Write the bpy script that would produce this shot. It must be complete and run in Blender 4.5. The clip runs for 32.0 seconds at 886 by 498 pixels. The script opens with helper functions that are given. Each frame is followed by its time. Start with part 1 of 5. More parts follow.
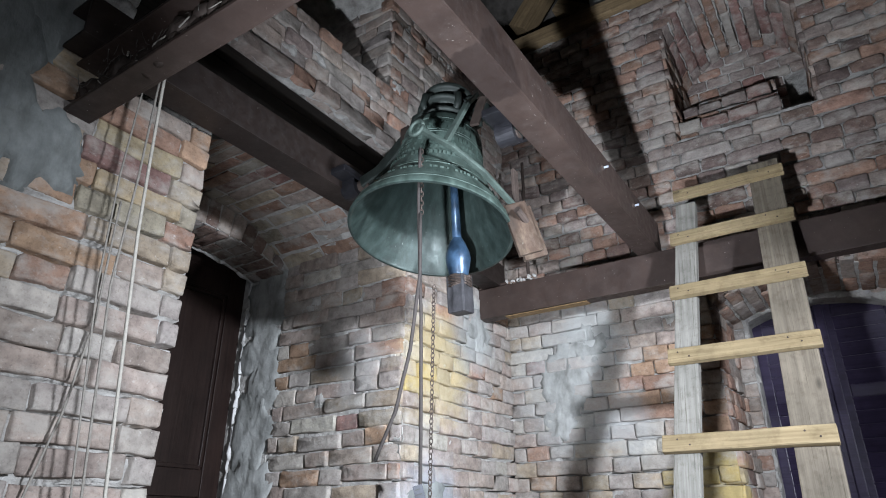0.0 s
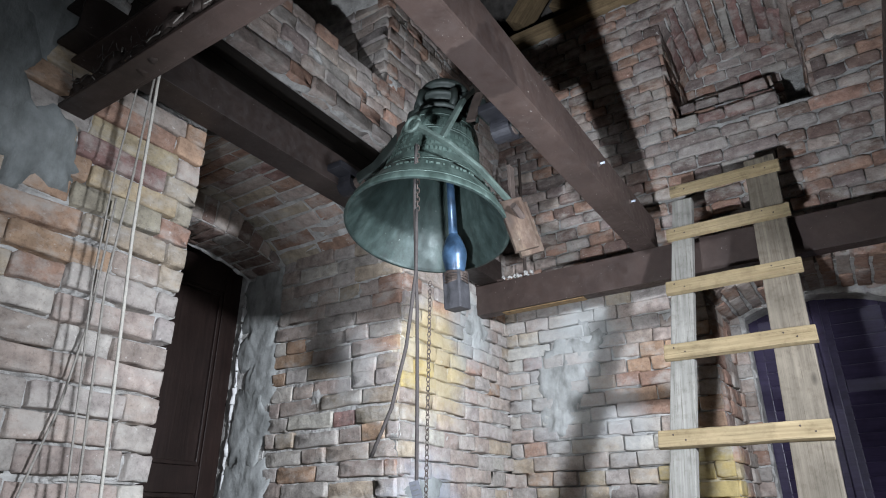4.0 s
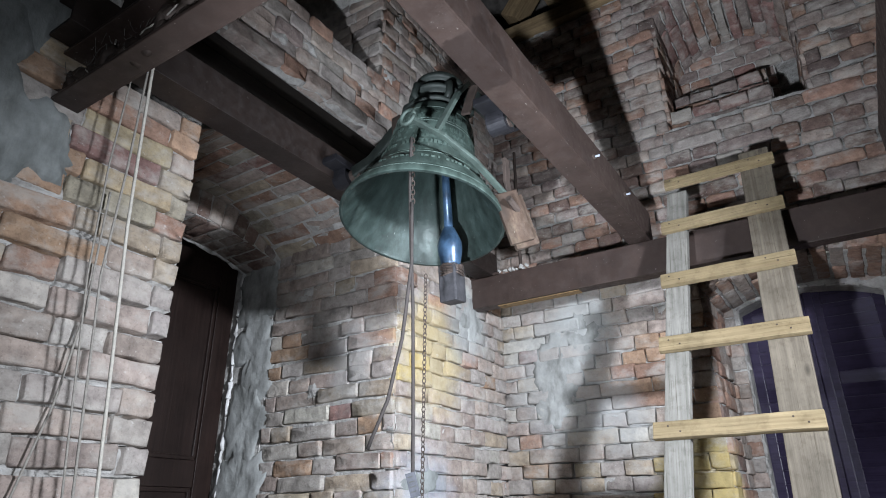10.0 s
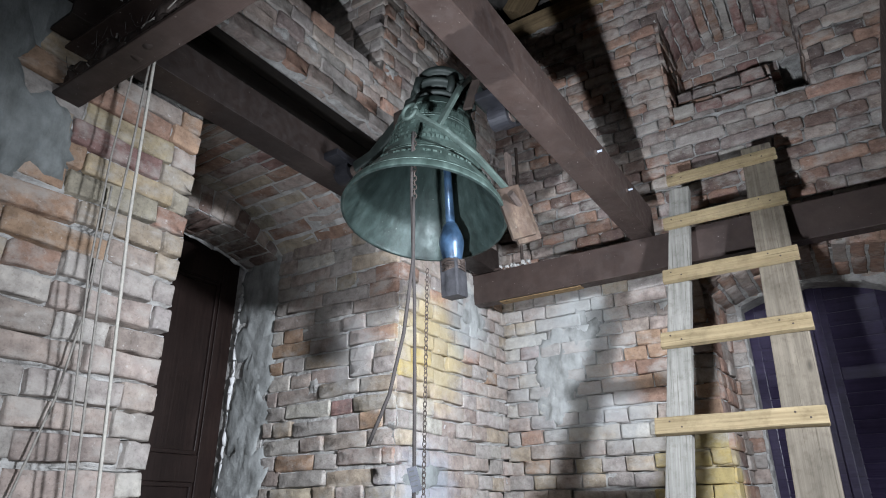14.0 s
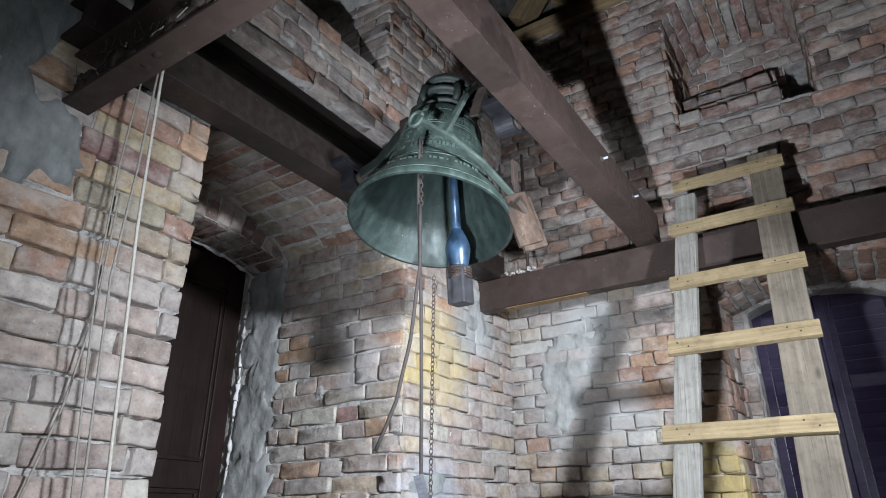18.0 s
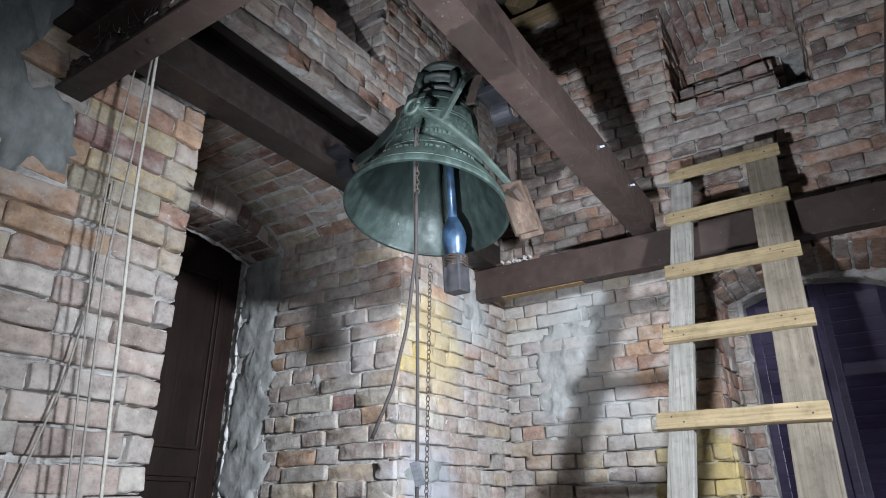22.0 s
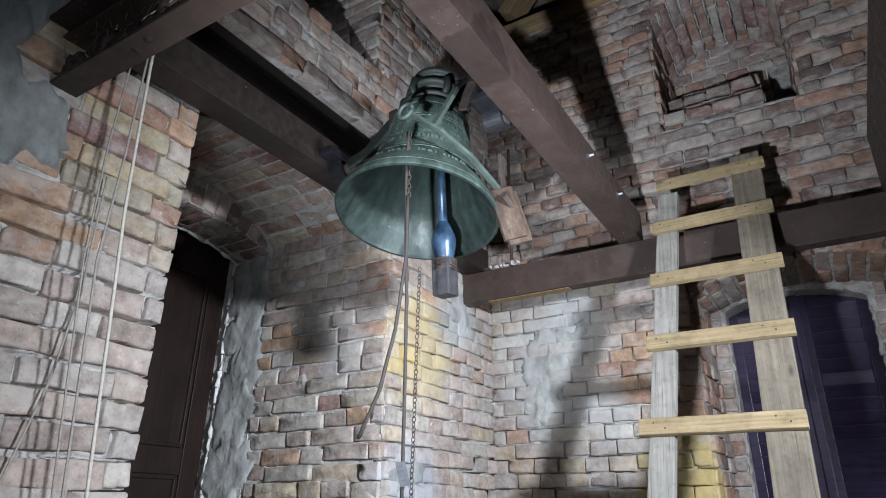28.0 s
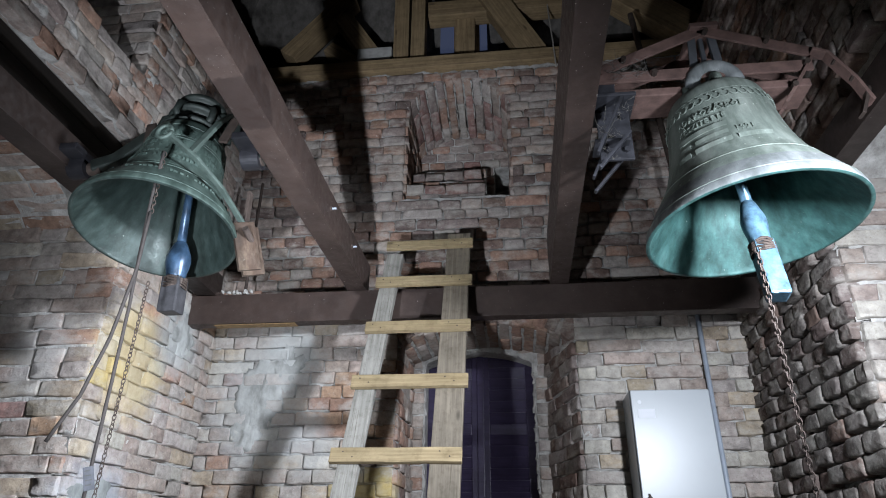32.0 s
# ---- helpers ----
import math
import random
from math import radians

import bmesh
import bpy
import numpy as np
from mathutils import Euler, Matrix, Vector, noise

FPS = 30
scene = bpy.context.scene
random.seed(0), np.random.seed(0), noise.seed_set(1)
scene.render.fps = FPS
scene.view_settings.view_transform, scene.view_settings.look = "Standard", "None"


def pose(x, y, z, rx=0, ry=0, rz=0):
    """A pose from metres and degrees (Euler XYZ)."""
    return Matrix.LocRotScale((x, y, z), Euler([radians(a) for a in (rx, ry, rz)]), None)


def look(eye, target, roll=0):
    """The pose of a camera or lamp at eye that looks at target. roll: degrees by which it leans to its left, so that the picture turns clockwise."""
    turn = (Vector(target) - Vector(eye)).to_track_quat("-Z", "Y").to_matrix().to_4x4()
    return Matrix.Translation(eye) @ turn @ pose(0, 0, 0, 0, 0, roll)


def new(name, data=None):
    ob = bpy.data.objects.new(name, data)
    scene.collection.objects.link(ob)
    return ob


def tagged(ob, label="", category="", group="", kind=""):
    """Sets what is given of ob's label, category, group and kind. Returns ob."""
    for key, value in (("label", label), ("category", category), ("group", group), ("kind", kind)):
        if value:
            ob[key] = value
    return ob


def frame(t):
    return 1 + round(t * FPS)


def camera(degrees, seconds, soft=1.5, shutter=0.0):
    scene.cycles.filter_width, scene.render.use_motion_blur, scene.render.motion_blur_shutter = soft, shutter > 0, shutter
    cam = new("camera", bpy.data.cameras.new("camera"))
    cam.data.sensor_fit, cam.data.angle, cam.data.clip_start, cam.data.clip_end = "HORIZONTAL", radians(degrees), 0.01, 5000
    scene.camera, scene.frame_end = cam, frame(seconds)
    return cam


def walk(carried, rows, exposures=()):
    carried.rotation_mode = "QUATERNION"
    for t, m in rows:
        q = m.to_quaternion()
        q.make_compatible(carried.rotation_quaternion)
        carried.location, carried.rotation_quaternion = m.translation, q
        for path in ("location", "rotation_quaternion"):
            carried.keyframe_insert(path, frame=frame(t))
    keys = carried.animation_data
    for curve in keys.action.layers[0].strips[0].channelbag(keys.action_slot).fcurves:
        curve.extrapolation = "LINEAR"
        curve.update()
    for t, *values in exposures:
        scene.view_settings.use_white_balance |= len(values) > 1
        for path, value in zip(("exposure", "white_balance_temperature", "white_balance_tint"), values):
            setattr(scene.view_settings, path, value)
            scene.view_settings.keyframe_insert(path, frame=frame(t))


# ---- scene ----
cam = camera(70.2, 32.0, 1.0)
PATH = [
    (0.0, (0.122, -0.150, 1.738), (-0.887, 1.374, 2.550), 0.08),
    (0.5, (0.122, -0.147, 1.738), (-0.884, 1.388, 2.534), 0.06),
    (1.0, (0.120, -0.148, 1.737), (-0.883, 1.389, 2.531), -0.21),
    (1.5, (0.120, -0.149, 1.737), (-0.891, 1.378, 2.542), -0.04),
    (2.0, (0.121, -0.146, 1.735), (-0.883, 1.394, 2.523), 0.02),
    (2.5, (0.121, -0.148, 1.736), (-0.877, 1.397, 2.521), -0.13),
    (3.0, (0.120, -0.149, 1.737), (-0.887, 1.383, 2.536), -0.14),
    (3.5, (0.123, -0.148, 1.738), (-0.885, 1.383, 2.538), 0.06),
    (5.5, (0.128, -0.143, 1.737), (-0.866, 1.397, 2.538), -1.05),
    (6.0, (0.127, -0.141, 1.734), (-0.869, 1.403, 2.523), -0.82),
    (6.5, (0.127, -0.142, 1.735), (-0.870, 1.405, 2.519), -0.95),
    (7.0, (0.125, -0.142, 1.735), (-0.876, 1.400, 2.522), -0.68),
    (7.5, (0.125, -0.144, 1.735), (-0.874, 1.398, 2.526), -0.26),
    (8.0, (0.126, -0.143, 1.733), (-0.875, 1.397, 2.523), -0.30),
    (8.5, (0.126, -0.142, 1.733), (-0.870, 1.404, 2.518), -0.43),
    (9.0, (0.122, -0.144, 1.732), (-0.874, 1.401, 2.519), -0.18),
    (9.5, (0.123, -0.143, 1.730), (-0.882, 1.405, 2.501), -0.16),
    (10.0, (0.126, -0.147, 1.732), (-0.872, 1.399, 2.518), -0.44),
    (10.5, (0.125, -0.144, 1.734), (-0.871, 1.395, 2.532), -0.83),
    (11.0, (0.125, -0.141, 1.732), (-0.874, 1.403, 2.516), -0.75),
    (11.5, (0.124, -0.142, 1.730), (-0.875, 1.407, 2.507), -0.55),
    (12.0, (0.124, -0.145, 1.729), (-0.885, 1.392, 2.515), -0.37),
    (12.5, (0.123, -0.144, 1.728), (-0.883, 1.398, 2.510), -0.29),
    (13.0, (0.125, -0.146, 1.730), (-0.878, 1.400, 2.507), -0.42),
    (13.5, (0.123, -0.144, 1.728), (-0.877, 1.403, 2.507), -0.50),
    (14.0, (0.123, -0.143, 1.728), (-0.881, 1.403, 2.504), -0.32),
    (14.5, (0.122, -0.144, 1.727), (-0.881, 1.403, 2.501), -0.29),
    (16.5, (0.122, -0.147, 1.728), (-0.879, 1.400, 2.507), -0.61),
    (17.0, (0.126, -0.149, 1.729), (-0.877, 1.393, 2.514), -0.39),
    (17.5, (0.121, -0.148, 1.731), (-0.885, 1.388, 2.523), -0.47),
    (18.0, (0.119, -0.148, 1.730), (-0.893, 1.384, 2.524), -0.14),
    (18.5, (0.121, -0.148, 1.731), (-0.892, 1.385, 2.521), -0.33),
    (19.0, (0.119, -0.148, 1.729), (-0.894, 1.387, 2.516), -0.04),
    (19.5, (0.115, -0.147, 1.727), (-0.897, 1.394, 2.502), -0.03),
    (20.0, (0.117, -0.146, 1.729), (-0.892, 1.396, 2.504), -0.08),
    (20.5, (0.116, -0.149, 1.728), (-0.893, 1.392, 2.507), 0.00),
    (21.0, (0.117, -0.147, 1.727), (-0.893, 1.396, 2.501), 0.02),
    (21.5, (0.117, -0.146, 1.725), (-0.892, 1.403, 2.490), -0.13),
    (22.0, (0.117, -0.146, 1.726), (-0.891, 1.403, 2.490), -0.26),
    (22.5, (0.116, -0.146, 1.727), (-0.891, 1.402, 2.496), -0.18),
    (23.0, (0.115, -0.145, 1.726), (-0.894, 1.402, 2.493), -0.14),
    (23.5, (0.119, -0.143, 1.726), (-0.890, 1.404, 2.493), -0.33),
    (24.0, (0.118, -0.144, 1.727), (-0.885, 1.408, 2.491), -0.19),
    (24.5, (0.120, -0.146, 1.728), (-0.880, 1.405, 2.499), -0.47),
    (25.0, (0.121, -0.144, 1.727), (-0.881, 1.402, 2.506), -0.40),
    (25.5, (0.119, -0.141, 1.728), (-0.878, 1.416, 2.490), -0.51),
    (27.5, (0.123, -0.147, 1.724), (-0.864, 1.412, 2.494), -0.21),
    (28.0, (0.123, -0.169, 1.719), (-0.850, 1.399, 2.492), 0.65),
    (28.5, (0.125, -0.208, 1.703), (-0.797, 1.393, 2.469), 1.86),
    (29.0, (0.130, -0.238, 1.680), (-0.737, 1.400, 2.432), 2.19),
    (29.5, (0.152, -0.288, 1.671), (-0.620, 1.378, 2.463), 2.69),
    (30.0, (0.174, -0.329, 1.658), (-0.484, 1.379, 2.464), 2.79),
    (30.5, (0.208, -0.356, 1.641), (-0.297, 1.393, 2.469), 2.39),
    (31.0, (0.231, -0.371, 1.635), (-0.153, 1.396, 2.489), 1.72),
    (31.5, (0.252, -0.388, 1.626), (-0.028, 1.387, 2.505), 1.47),
    (32.0, (0.266, -0.392, 1.623), (0.047, 1.385, 2.515), 0.78),
]
walk(cam, [(t, look(eye, target, roll)) for t, eye, target, roll in PATH], [(0.0, -0.13), (31.0, -0.14), (32.0, -0.27)])

# ---- plan, in metres ----
XW, XE, YN, YS = -1.59, 1.55, 3.16, -0.20      # the four wall faces of the bell chamber
WALL_TOP, COURSE = 4.87, 0.077

# ---- world and lamps ----
world = bpy.data.worlds.new("night")
world.use_nodes = True
world.node_tree.nodes["Background"].inputs[0].default_value = (0.05, 0.07, 0.12, 1)
world.node_tree.nodes["Background"].inputs[1].default_value = 0.10
scene.world = world


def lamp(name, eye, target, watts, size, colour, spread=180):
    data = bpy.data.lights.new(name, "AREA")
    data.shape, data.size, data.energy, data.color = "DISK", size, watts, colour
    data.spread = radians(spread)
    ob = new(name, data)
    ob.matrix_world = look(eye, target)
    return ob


# a work lamp beside the doorway, split into two heads, a head lamp and a hand lamp held low
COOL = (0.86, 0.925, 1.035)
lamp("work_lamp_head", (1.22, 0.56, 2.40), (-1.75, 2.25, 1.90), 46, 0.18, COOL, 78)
# added head at the same spot, to bring light to the east bell
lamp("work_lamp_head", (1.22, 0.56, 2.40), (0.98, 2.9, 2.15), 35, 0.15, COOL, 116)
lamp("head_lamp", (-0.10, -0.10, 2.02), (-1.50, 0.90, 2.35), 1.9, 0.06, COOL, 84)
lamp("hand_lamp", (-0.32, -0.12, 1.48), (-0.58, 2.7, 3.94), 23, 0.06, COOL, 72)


# ---- materials ----
class Nodes:
    """A small wrapper that builds a node material in a few lines."""

    def __init__(self, name):
        self.mat = bpy.data.materials.new(name)
        self.mat.use_nodes = True
        self.tree = self.mat.node_tree
        self.bsdf = self.tree.nodes["Principled BSDF"]
        self.coord = self.tree.nodes.new("ShaderNodeTexCoord")

    def add(self, kind, **inputs):
        node = self.tree.nodes.new(kind)
        for key, value in inputs.items():
            self.put(node.inputs[key.replace("_", " ")], value)
        return node

    def put(self, socket, value):
        if isinstance(value, bpy.types.NodeSocket):
            self.tree.links.new(value, socket)
        else:
            socket.default_value = value

    def place(self, where="Object"):
        return self.coord.outputs[where]

    def world_place(self):
        return self.add("ShaderNodeNewGeometry").outputs["Position"]

    def noise(self, vector, scale, detail=4.0, rough=0.6, out="Fac"):
        return self.add("ShaderNodeTexNoise", Vector=vector, Scale=scale, Detail=detail, Roughness=rough).outputs[out]

    def stretch(self, vector, scale):
        return self.add("ShaderNodeMapping", Vector=vector, Scale=scale).outputs[0]

    def ramp(self, fac, *stops):
        node = self.add("ShaderNodeValToRGB", Fac=fac)
        while len(node.color_ramp.elements) < len(stops):
            node.color_ramp.elements.new(0.5)
        for e, (at, colour) in zip(node.color_ramp.elements, stops):
            e.position, e.color = at, colour if len(colour) == 4 else (*colour, 1)
        return node.outputs[0]

    def mix(self, fac, a, b, blend="MIX"):
        node = self.tree.nodes.new("ShaderNodeMix")
        node.data_type, node.blend_type = "RGBA", blend
        for socket, value in ((node.inputs[0], fac), (node.inputs[6], a), (node.inputs[7], b)):
            if not isinstance(value, bpy.types.NodeSocket) and socket.type == "RGBA" and len(value) == 3:
                value = (*value, 1)
            self.put(socket, value)
        return node.outputs[2]

    def bump(self, height, strength, distance, normal=None):
        node = self.add("ShaderNodeBump", Height=height, Strength=strength, Distance=distance)
        if normal is not None:
            self.put(node.inputs["Normal"], normal)
        return node.outputs[0]

    def done(self, colour, rough, metal=0.0, normal=None, spec=None):
        self.put(self.bsdf.inputs["Base Color"], colour if isinstance(colour, bpy.types.NodeSocket) else (*colour, 1))
        self.put(self.bsdf.inputs["Roughness"], rough)
        self.put(self.bsdf.inputs["Metallic"], metal)
        if spec is not None:
            self.put(self.bsdf.inputs["Specular IOR Level"], spec)
        if normal is not None:
            self.put(self.bsdf.inputs["Normal"], normal)
        return self.mat


W3, B3 = (1, 1, 1), (0, 0, 0)
# remains of limewash and thin render on the masonry: place, reach, height to width, colour, cover
WASHES = (((-1.50, 2.37, 2.48), 0.31, 1.0, (0.56, 0.45, 0.215), 0.48), ((-0.56, 3.16, 1.86), 0.24, 1.0, (0.56, 0.45, 0.215), 0.48),
          ((-1.22, 3.16, 2.47), 0.36, 0.75, (0.41, 0.425, 0.42), 0.50), ((-1.06, 3.16, 2.74), 0.18, 1.0, (0.41, 0.43, 0.425), 0.65),
          ((-1.59, 2.72, 2.72), 0.24, 1.0, (0.38, 0.41, 0.41), 0.60), ((-1.59, 2.34, 1.78), 0.26, 1.0, (0.33, 0.37, 0.43), 0.55),
          ((-0.92, 3.16, 2.22), 0.16, 0.8, (0.42, 0.43, 0.43), 0.50), ((-1.85, 2.11, 2.42), 0.16, 0.7, (0.42, 0.425, 0.42), 0.50))


def limewash(n, p, colour):
    """Lays the remains of limewash and thin render over a masonry colour."""
    for spot, reach, flat, shade, cover in WASHES:
        gap = n.add("ShaderNodeVectorMath", Vector=p)
        gap.operation = "SUBTRACT"
        gap.inputs[1].default_value = spot
        far = n.add("ShaderNodeVectorMath", Vector=n.stretch(gap.outputs[0], (1, 1, flat)))
        far.operation = "LENGTH"
        ragged = n.add("ShaderNodeMath")
        ragged.operation = "MULTIPLY_ADD"
        n.put(ragged.inputs[0], n.noise(p, 9, 6, 0.72))
        n.put(ragged.inputs[1], -reach * 1.2)
        n.put(ragged.inputs[2], far.outputs["Value"])
        fac = n.ramp(ragged.outputs[0], (0.0, (cover, cover, cover)), (max(0.02, reach * 0.48), B3))
        colour = n.mix(fac, colour, shade)
    return colour


def brick_material():
    n = Nodes("old_brick")
    p = n.world_place()
    tint = n.add("ShaderNodeObjectInfo").outputs["Color"]
    mottle = n.ramp(n.noise(p, 24, 5), (0.30, (0.62, 0.60, 0.60)), (0.72, (1.22, 1.20, 1.18)))
    colour = n.mix(1.0, tint, mottle, "MULTIPLY")
    pits = n.ramp(n.noise(p, 110, 3), (0.30, (0.45, 0.42, 0.40)), (0.46, W3))
    colour = n.mix(0.42, colour, pits, "MULTIPLY")
    smear = n.ramp(n.noise(n.stretch(p, (1, 1, 1.7)), 7.5, 6, 0.68), (0.47, B3), (0.64, (0.66, 0.66, 0.66)))
    colour = n.mix(smear, colour, (0.42, 0.395, 0.36))
    dust = n.ramp(n.noise(p, 60, 4), (0.64, B3), (0.74, (0.5, 0.5, 0.5)))
    colour = n.mix(dust, colour, (0.62, 0.60, 0.57))
    colour = limewash(n, p, colour)
    low = n.bump(n.noise(p, 13, 5, 0.62), 0.8, 0.016)
    fine = n.bump(n.noise(p, 75, 4, 0.6), 0.45, 0.0035, low)
    return n.done(colour, 0.93, 0, fine, 0.25)


def mortar_material(name, pale):
    n = Nodes(name)
    p = n.world_place()
    colour = n.ramp(n.noise(p, 14, 6, 0.7), *((at, [v * pale for v in c]) for at, c in ((0.28, (0.22, 0.205, 0.19)), (0.50, (0.42, 0.41, 0.39)), (0.72, (0.60, 0.59, 0.57)))))
    colour = limewash(n, p, colour)
    low = n.bump(n.noise(p, 15, 6, 0.64), 0.9, 0.022)
    fine = n.bump(n.noise(p, 90, 4, 0.65), 0.4, 0.004, low)
    return n.done(colour, 0.95, 0, fine, 0.2)


def plaster_material(name, dark, light):
    n = Nodes(name)
    p = n.world_place()
    colour = n.ramp(n.noise(p, 6, 7, 0.7), (0.32, dark), (0.68, light))
    stain = n.ramp(n.noise(n.stretch(p, (1, 1, 0.4)), 11, 5), (0.36, (0.62, 0.62, 0.61)), (0.55, W3))
    colour = n.mix(1.0, colour, stain, "MULTIPLY")
    low = n.bump(n.noise(n.stretch(p, (1, 1.6, 0.8)), 7, 5, 0.6), 0.8, 0.02)
    fine = n.bump(n.noise(p, 80, 4, 0.65), 0.3, 0.003, low)
    return n.done(colour, 0.95, 0, fine, 0.2)


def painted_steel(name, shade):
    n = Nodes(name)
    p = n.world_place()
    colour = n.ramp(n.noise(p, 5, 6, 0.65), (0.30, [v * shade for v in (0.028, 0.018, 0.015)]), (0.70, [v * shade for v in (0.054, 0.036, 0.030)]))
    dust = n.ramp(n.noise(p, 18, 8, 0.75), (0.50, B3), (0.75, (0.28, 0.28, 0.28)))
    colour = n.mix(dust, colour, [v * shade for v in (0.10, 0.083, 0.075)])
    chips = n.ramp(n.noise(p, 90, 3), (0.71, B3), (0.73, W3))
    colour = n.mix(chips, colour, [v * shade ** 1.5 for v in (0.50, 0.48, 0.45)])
    far = n.add("ShaderNodeVectorMath", Vector=p)
    far.operation = "DISTANCE"
    far.inputs[1].default_value = (-0.60, 1.19, 2.97)
    ragged = n.add("ShaderNodeMath")
    ragged.operation = "MULTIPLY_ADD"
    n.put(ragged.inputs[0], n.noise(p, 14, 3))
    n.put(ragged.inputs[1], -0.11)
    n.put(ragged.inputs[2], far.outputs["Value"])
    colour = n.mix(n.ramp(ragged.outputs[0], (0.075, (0.8, 0.8, 0.8)), (0.088, B3)), colour, [v * shade for v in (0.022, 0.014, 0.012)])
    normal = n.bump(n.noise(p, 70, 5, 0.6), 0.25, 0.003)
    return n.done(colour, n.ramp(n.noise(p, 30, 3), (0.3, (0.42, 0.42, 0.42)), (0.7, (0.65, 0.65, 0.65))), 0, normal, 0.5)


def wood(name, dark, light, along, knots=True, rough=0.75):
    """Sawn timber; along is the axis of the grain in the object's own frame."""
    n = Nodes(name)
    p = n.place()
    shift = n.add("ShaderNodeObjectInfo").outputs["Random"]
    q = n.add("ShaderNodeVectorMath", Vector=p)
    off = n.add("ShaderNodeCombineXYZ", X=n.add("ShaderNodeMath", Value=shift).outputs[0], Y=shift, Z=shift)
    q.inputs[1].default_value = (0, 0, 0)
    n.put(q.inputs[1], off.outputs[0])
    q.operation = "ADD"
    scale = [62.0, 62.0, 62.0]
    scale[along] = 2.2
    grain = n.noise(n.stretch(q.outputs[0], scale), 1.0, 6, 0.65)
    broad = n.noise(q.outputs[0], 5, 4)
    colour = n.ramp(grain, (0.22, dark), (0.74, light))
    spots = n.ramp(n.noise(q.outputs[0], 26, 6, 0.7), (0.34, (0.55, 0.52, 0.48)), (0.50, W3))
    colour = n.mix(0.5, colour, spots, "MULTIPLY")
    colour = n.mix(0.75, colour, n.ramp(broad, (0.3, (0.68, 0.68, 0.66)), (0.7, (1.15, 1.14, 1.12))), "MULTIPLY")
    if knots:
        v = n.add("ShaderNodeTexVoronoi", Vector=n.stretch(q.outputs[0], [2.5 if a == along else 7.0 for a in range(3)]), Scale=1.6)
        colour = n.mix(n.ramp(v.outputs["Distance"], (0.06, (0.75, 0.75, 0.75)), (0.14, B3)), colour, [c * 0.45 for c in dark])
    fine_scale = [190.0, 190.0, 190.0]
    fine_scale[along] = 3.0
    cracks = n.ramp(n.noise(n.stretch(q.outputs[0], fine_scale), 1.0, 4, 0.7), (0.33, (0.35, 0.32, 0.28)), (0.42, W3))
    colour = n.mix(0.7, colour, cracks, "MULTIPLY")
    normal = n.bump(grain, 0.35, 0.004)
    return n.done(colour, rough, 0, normal, 0.35)


def bronze(name, dark, mid, pale, gloss=0.42, metal=0.35, lime=0.70):
    n = Nodes(name)
    p = n.place()
    colour = n.ramp(n.noise(n.stretch(p, (1, 1, 0.45)), 9, 8, 0.72), (0.30, dark), (0.52, mid), (0.75, pale))
    streak = n.ramp(n.noise(n.stretch(p, (16, 16, 1.2)), 1.6, 5), (0.38, (0.50, 0.52, 0.50)), (0.60, W3))
    colour = n.mix(0.8, colour, streak, "MULTIPLY")
    spots = n.ramp(n.noise(p, 62, 4), (lime, B3), (lime + 0.06, (0.7, 0.7, 0.7)))
    colour = n.mix(spots, colour, (0.42, 0.46, 0.42))
    low = n.bump(n.noise(p, 40, 6, 0.7), 0.25, 0.006)
    return n.done(colour, n.ramp(n.noise(p, 20, 4), (0.3, (gloss, gloss, gloss)), (0.7, (gloss + 0.24, gloss + 0.24, gloss + 0.24))), metal, low)


def plain(name, colour, rough=0.6, metal=0.0, vary=0.35, scale=30, bump=0.2, spec=None):
    n = Nodes(name)
    p = n.place()
    f = n.noise(p, scale, 5, 0.65)
    c = n.ramp(f, (0.25, [v * (1 - vary) for v in colour]), (0.75, [min(1, v * (1 + vary)) for v in colour]))
    return n.done(c, rough, metal, n.bump(f, bump, 0.003), spec)


BRICK, MORTAR = brick_material(), mortar_material("lime_mortar", 1.0)
# darker copy of the mortar for the upper north wall and its niche
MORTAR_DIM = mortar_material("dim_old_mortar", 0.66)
# darkest copy of the mortar, for the east wall joints
MORTAR_DARK = mortar_material("dark_mortar", 0.5)
MORTAR_WHITE = mortar_material("white_lime_mortar", 0.95)
PLASTER = plaster_material("grey_render", (0.27, 0.28, 0.27), (0.42, 0.43, 0.42))
PLASTER_BLUE = plaster_material("blue_grey_render", (0.185, 0.200, 0.198), (0.325, 0.345, 0.338))
WHITE_LIME = plaster_material("white_lime", (0.60, 0.60, 0.59), (0.82, 0.82, 0.81))
STEEL = painted_steel("brown_painted_steel", 1.08)
# same brown paint scaled down: the side beams' shade is in the colour
STEEL_SHADED = painted_steel("shaded_painted_steel", 0.42)
RUST = bronze("rust_with_pale_crust", (0.020, 0.012, 0.008), (0.045, 0.026, 0.016), (0.15, 0.115, 0.085), 0.75, 0.1)
LADDER_PALE = wood("fresh_sawn_board", (0.145, 0.105, 0.055), (0.32, 0.255, 0.152), 0)
LADDER_WHITE = wood("pale_limed_board", (0.11, 0.107, 0.095), (0.28, 0.272, 0.25), 2)
LADDER_GREY = wood("weathered_board", (0.070, 0.058, 0.044), (0.195, 0.168, 0.132), 2)
TIMBER = wood("roof_timber", (0.13, 0.090, 0.050), (0.32, 0.235, 0.135), 0)
TIMBER_Z = wood("roof_post_timber", (0.14, 0.09, 0.045), (0.30, 0.20, 0.10), 2)
DOOR_BROWN = wood("dark_stained_door", (0.014, 0.008, 0.007), (0.030, 0.018, 0.015), 2, False, 0.42)
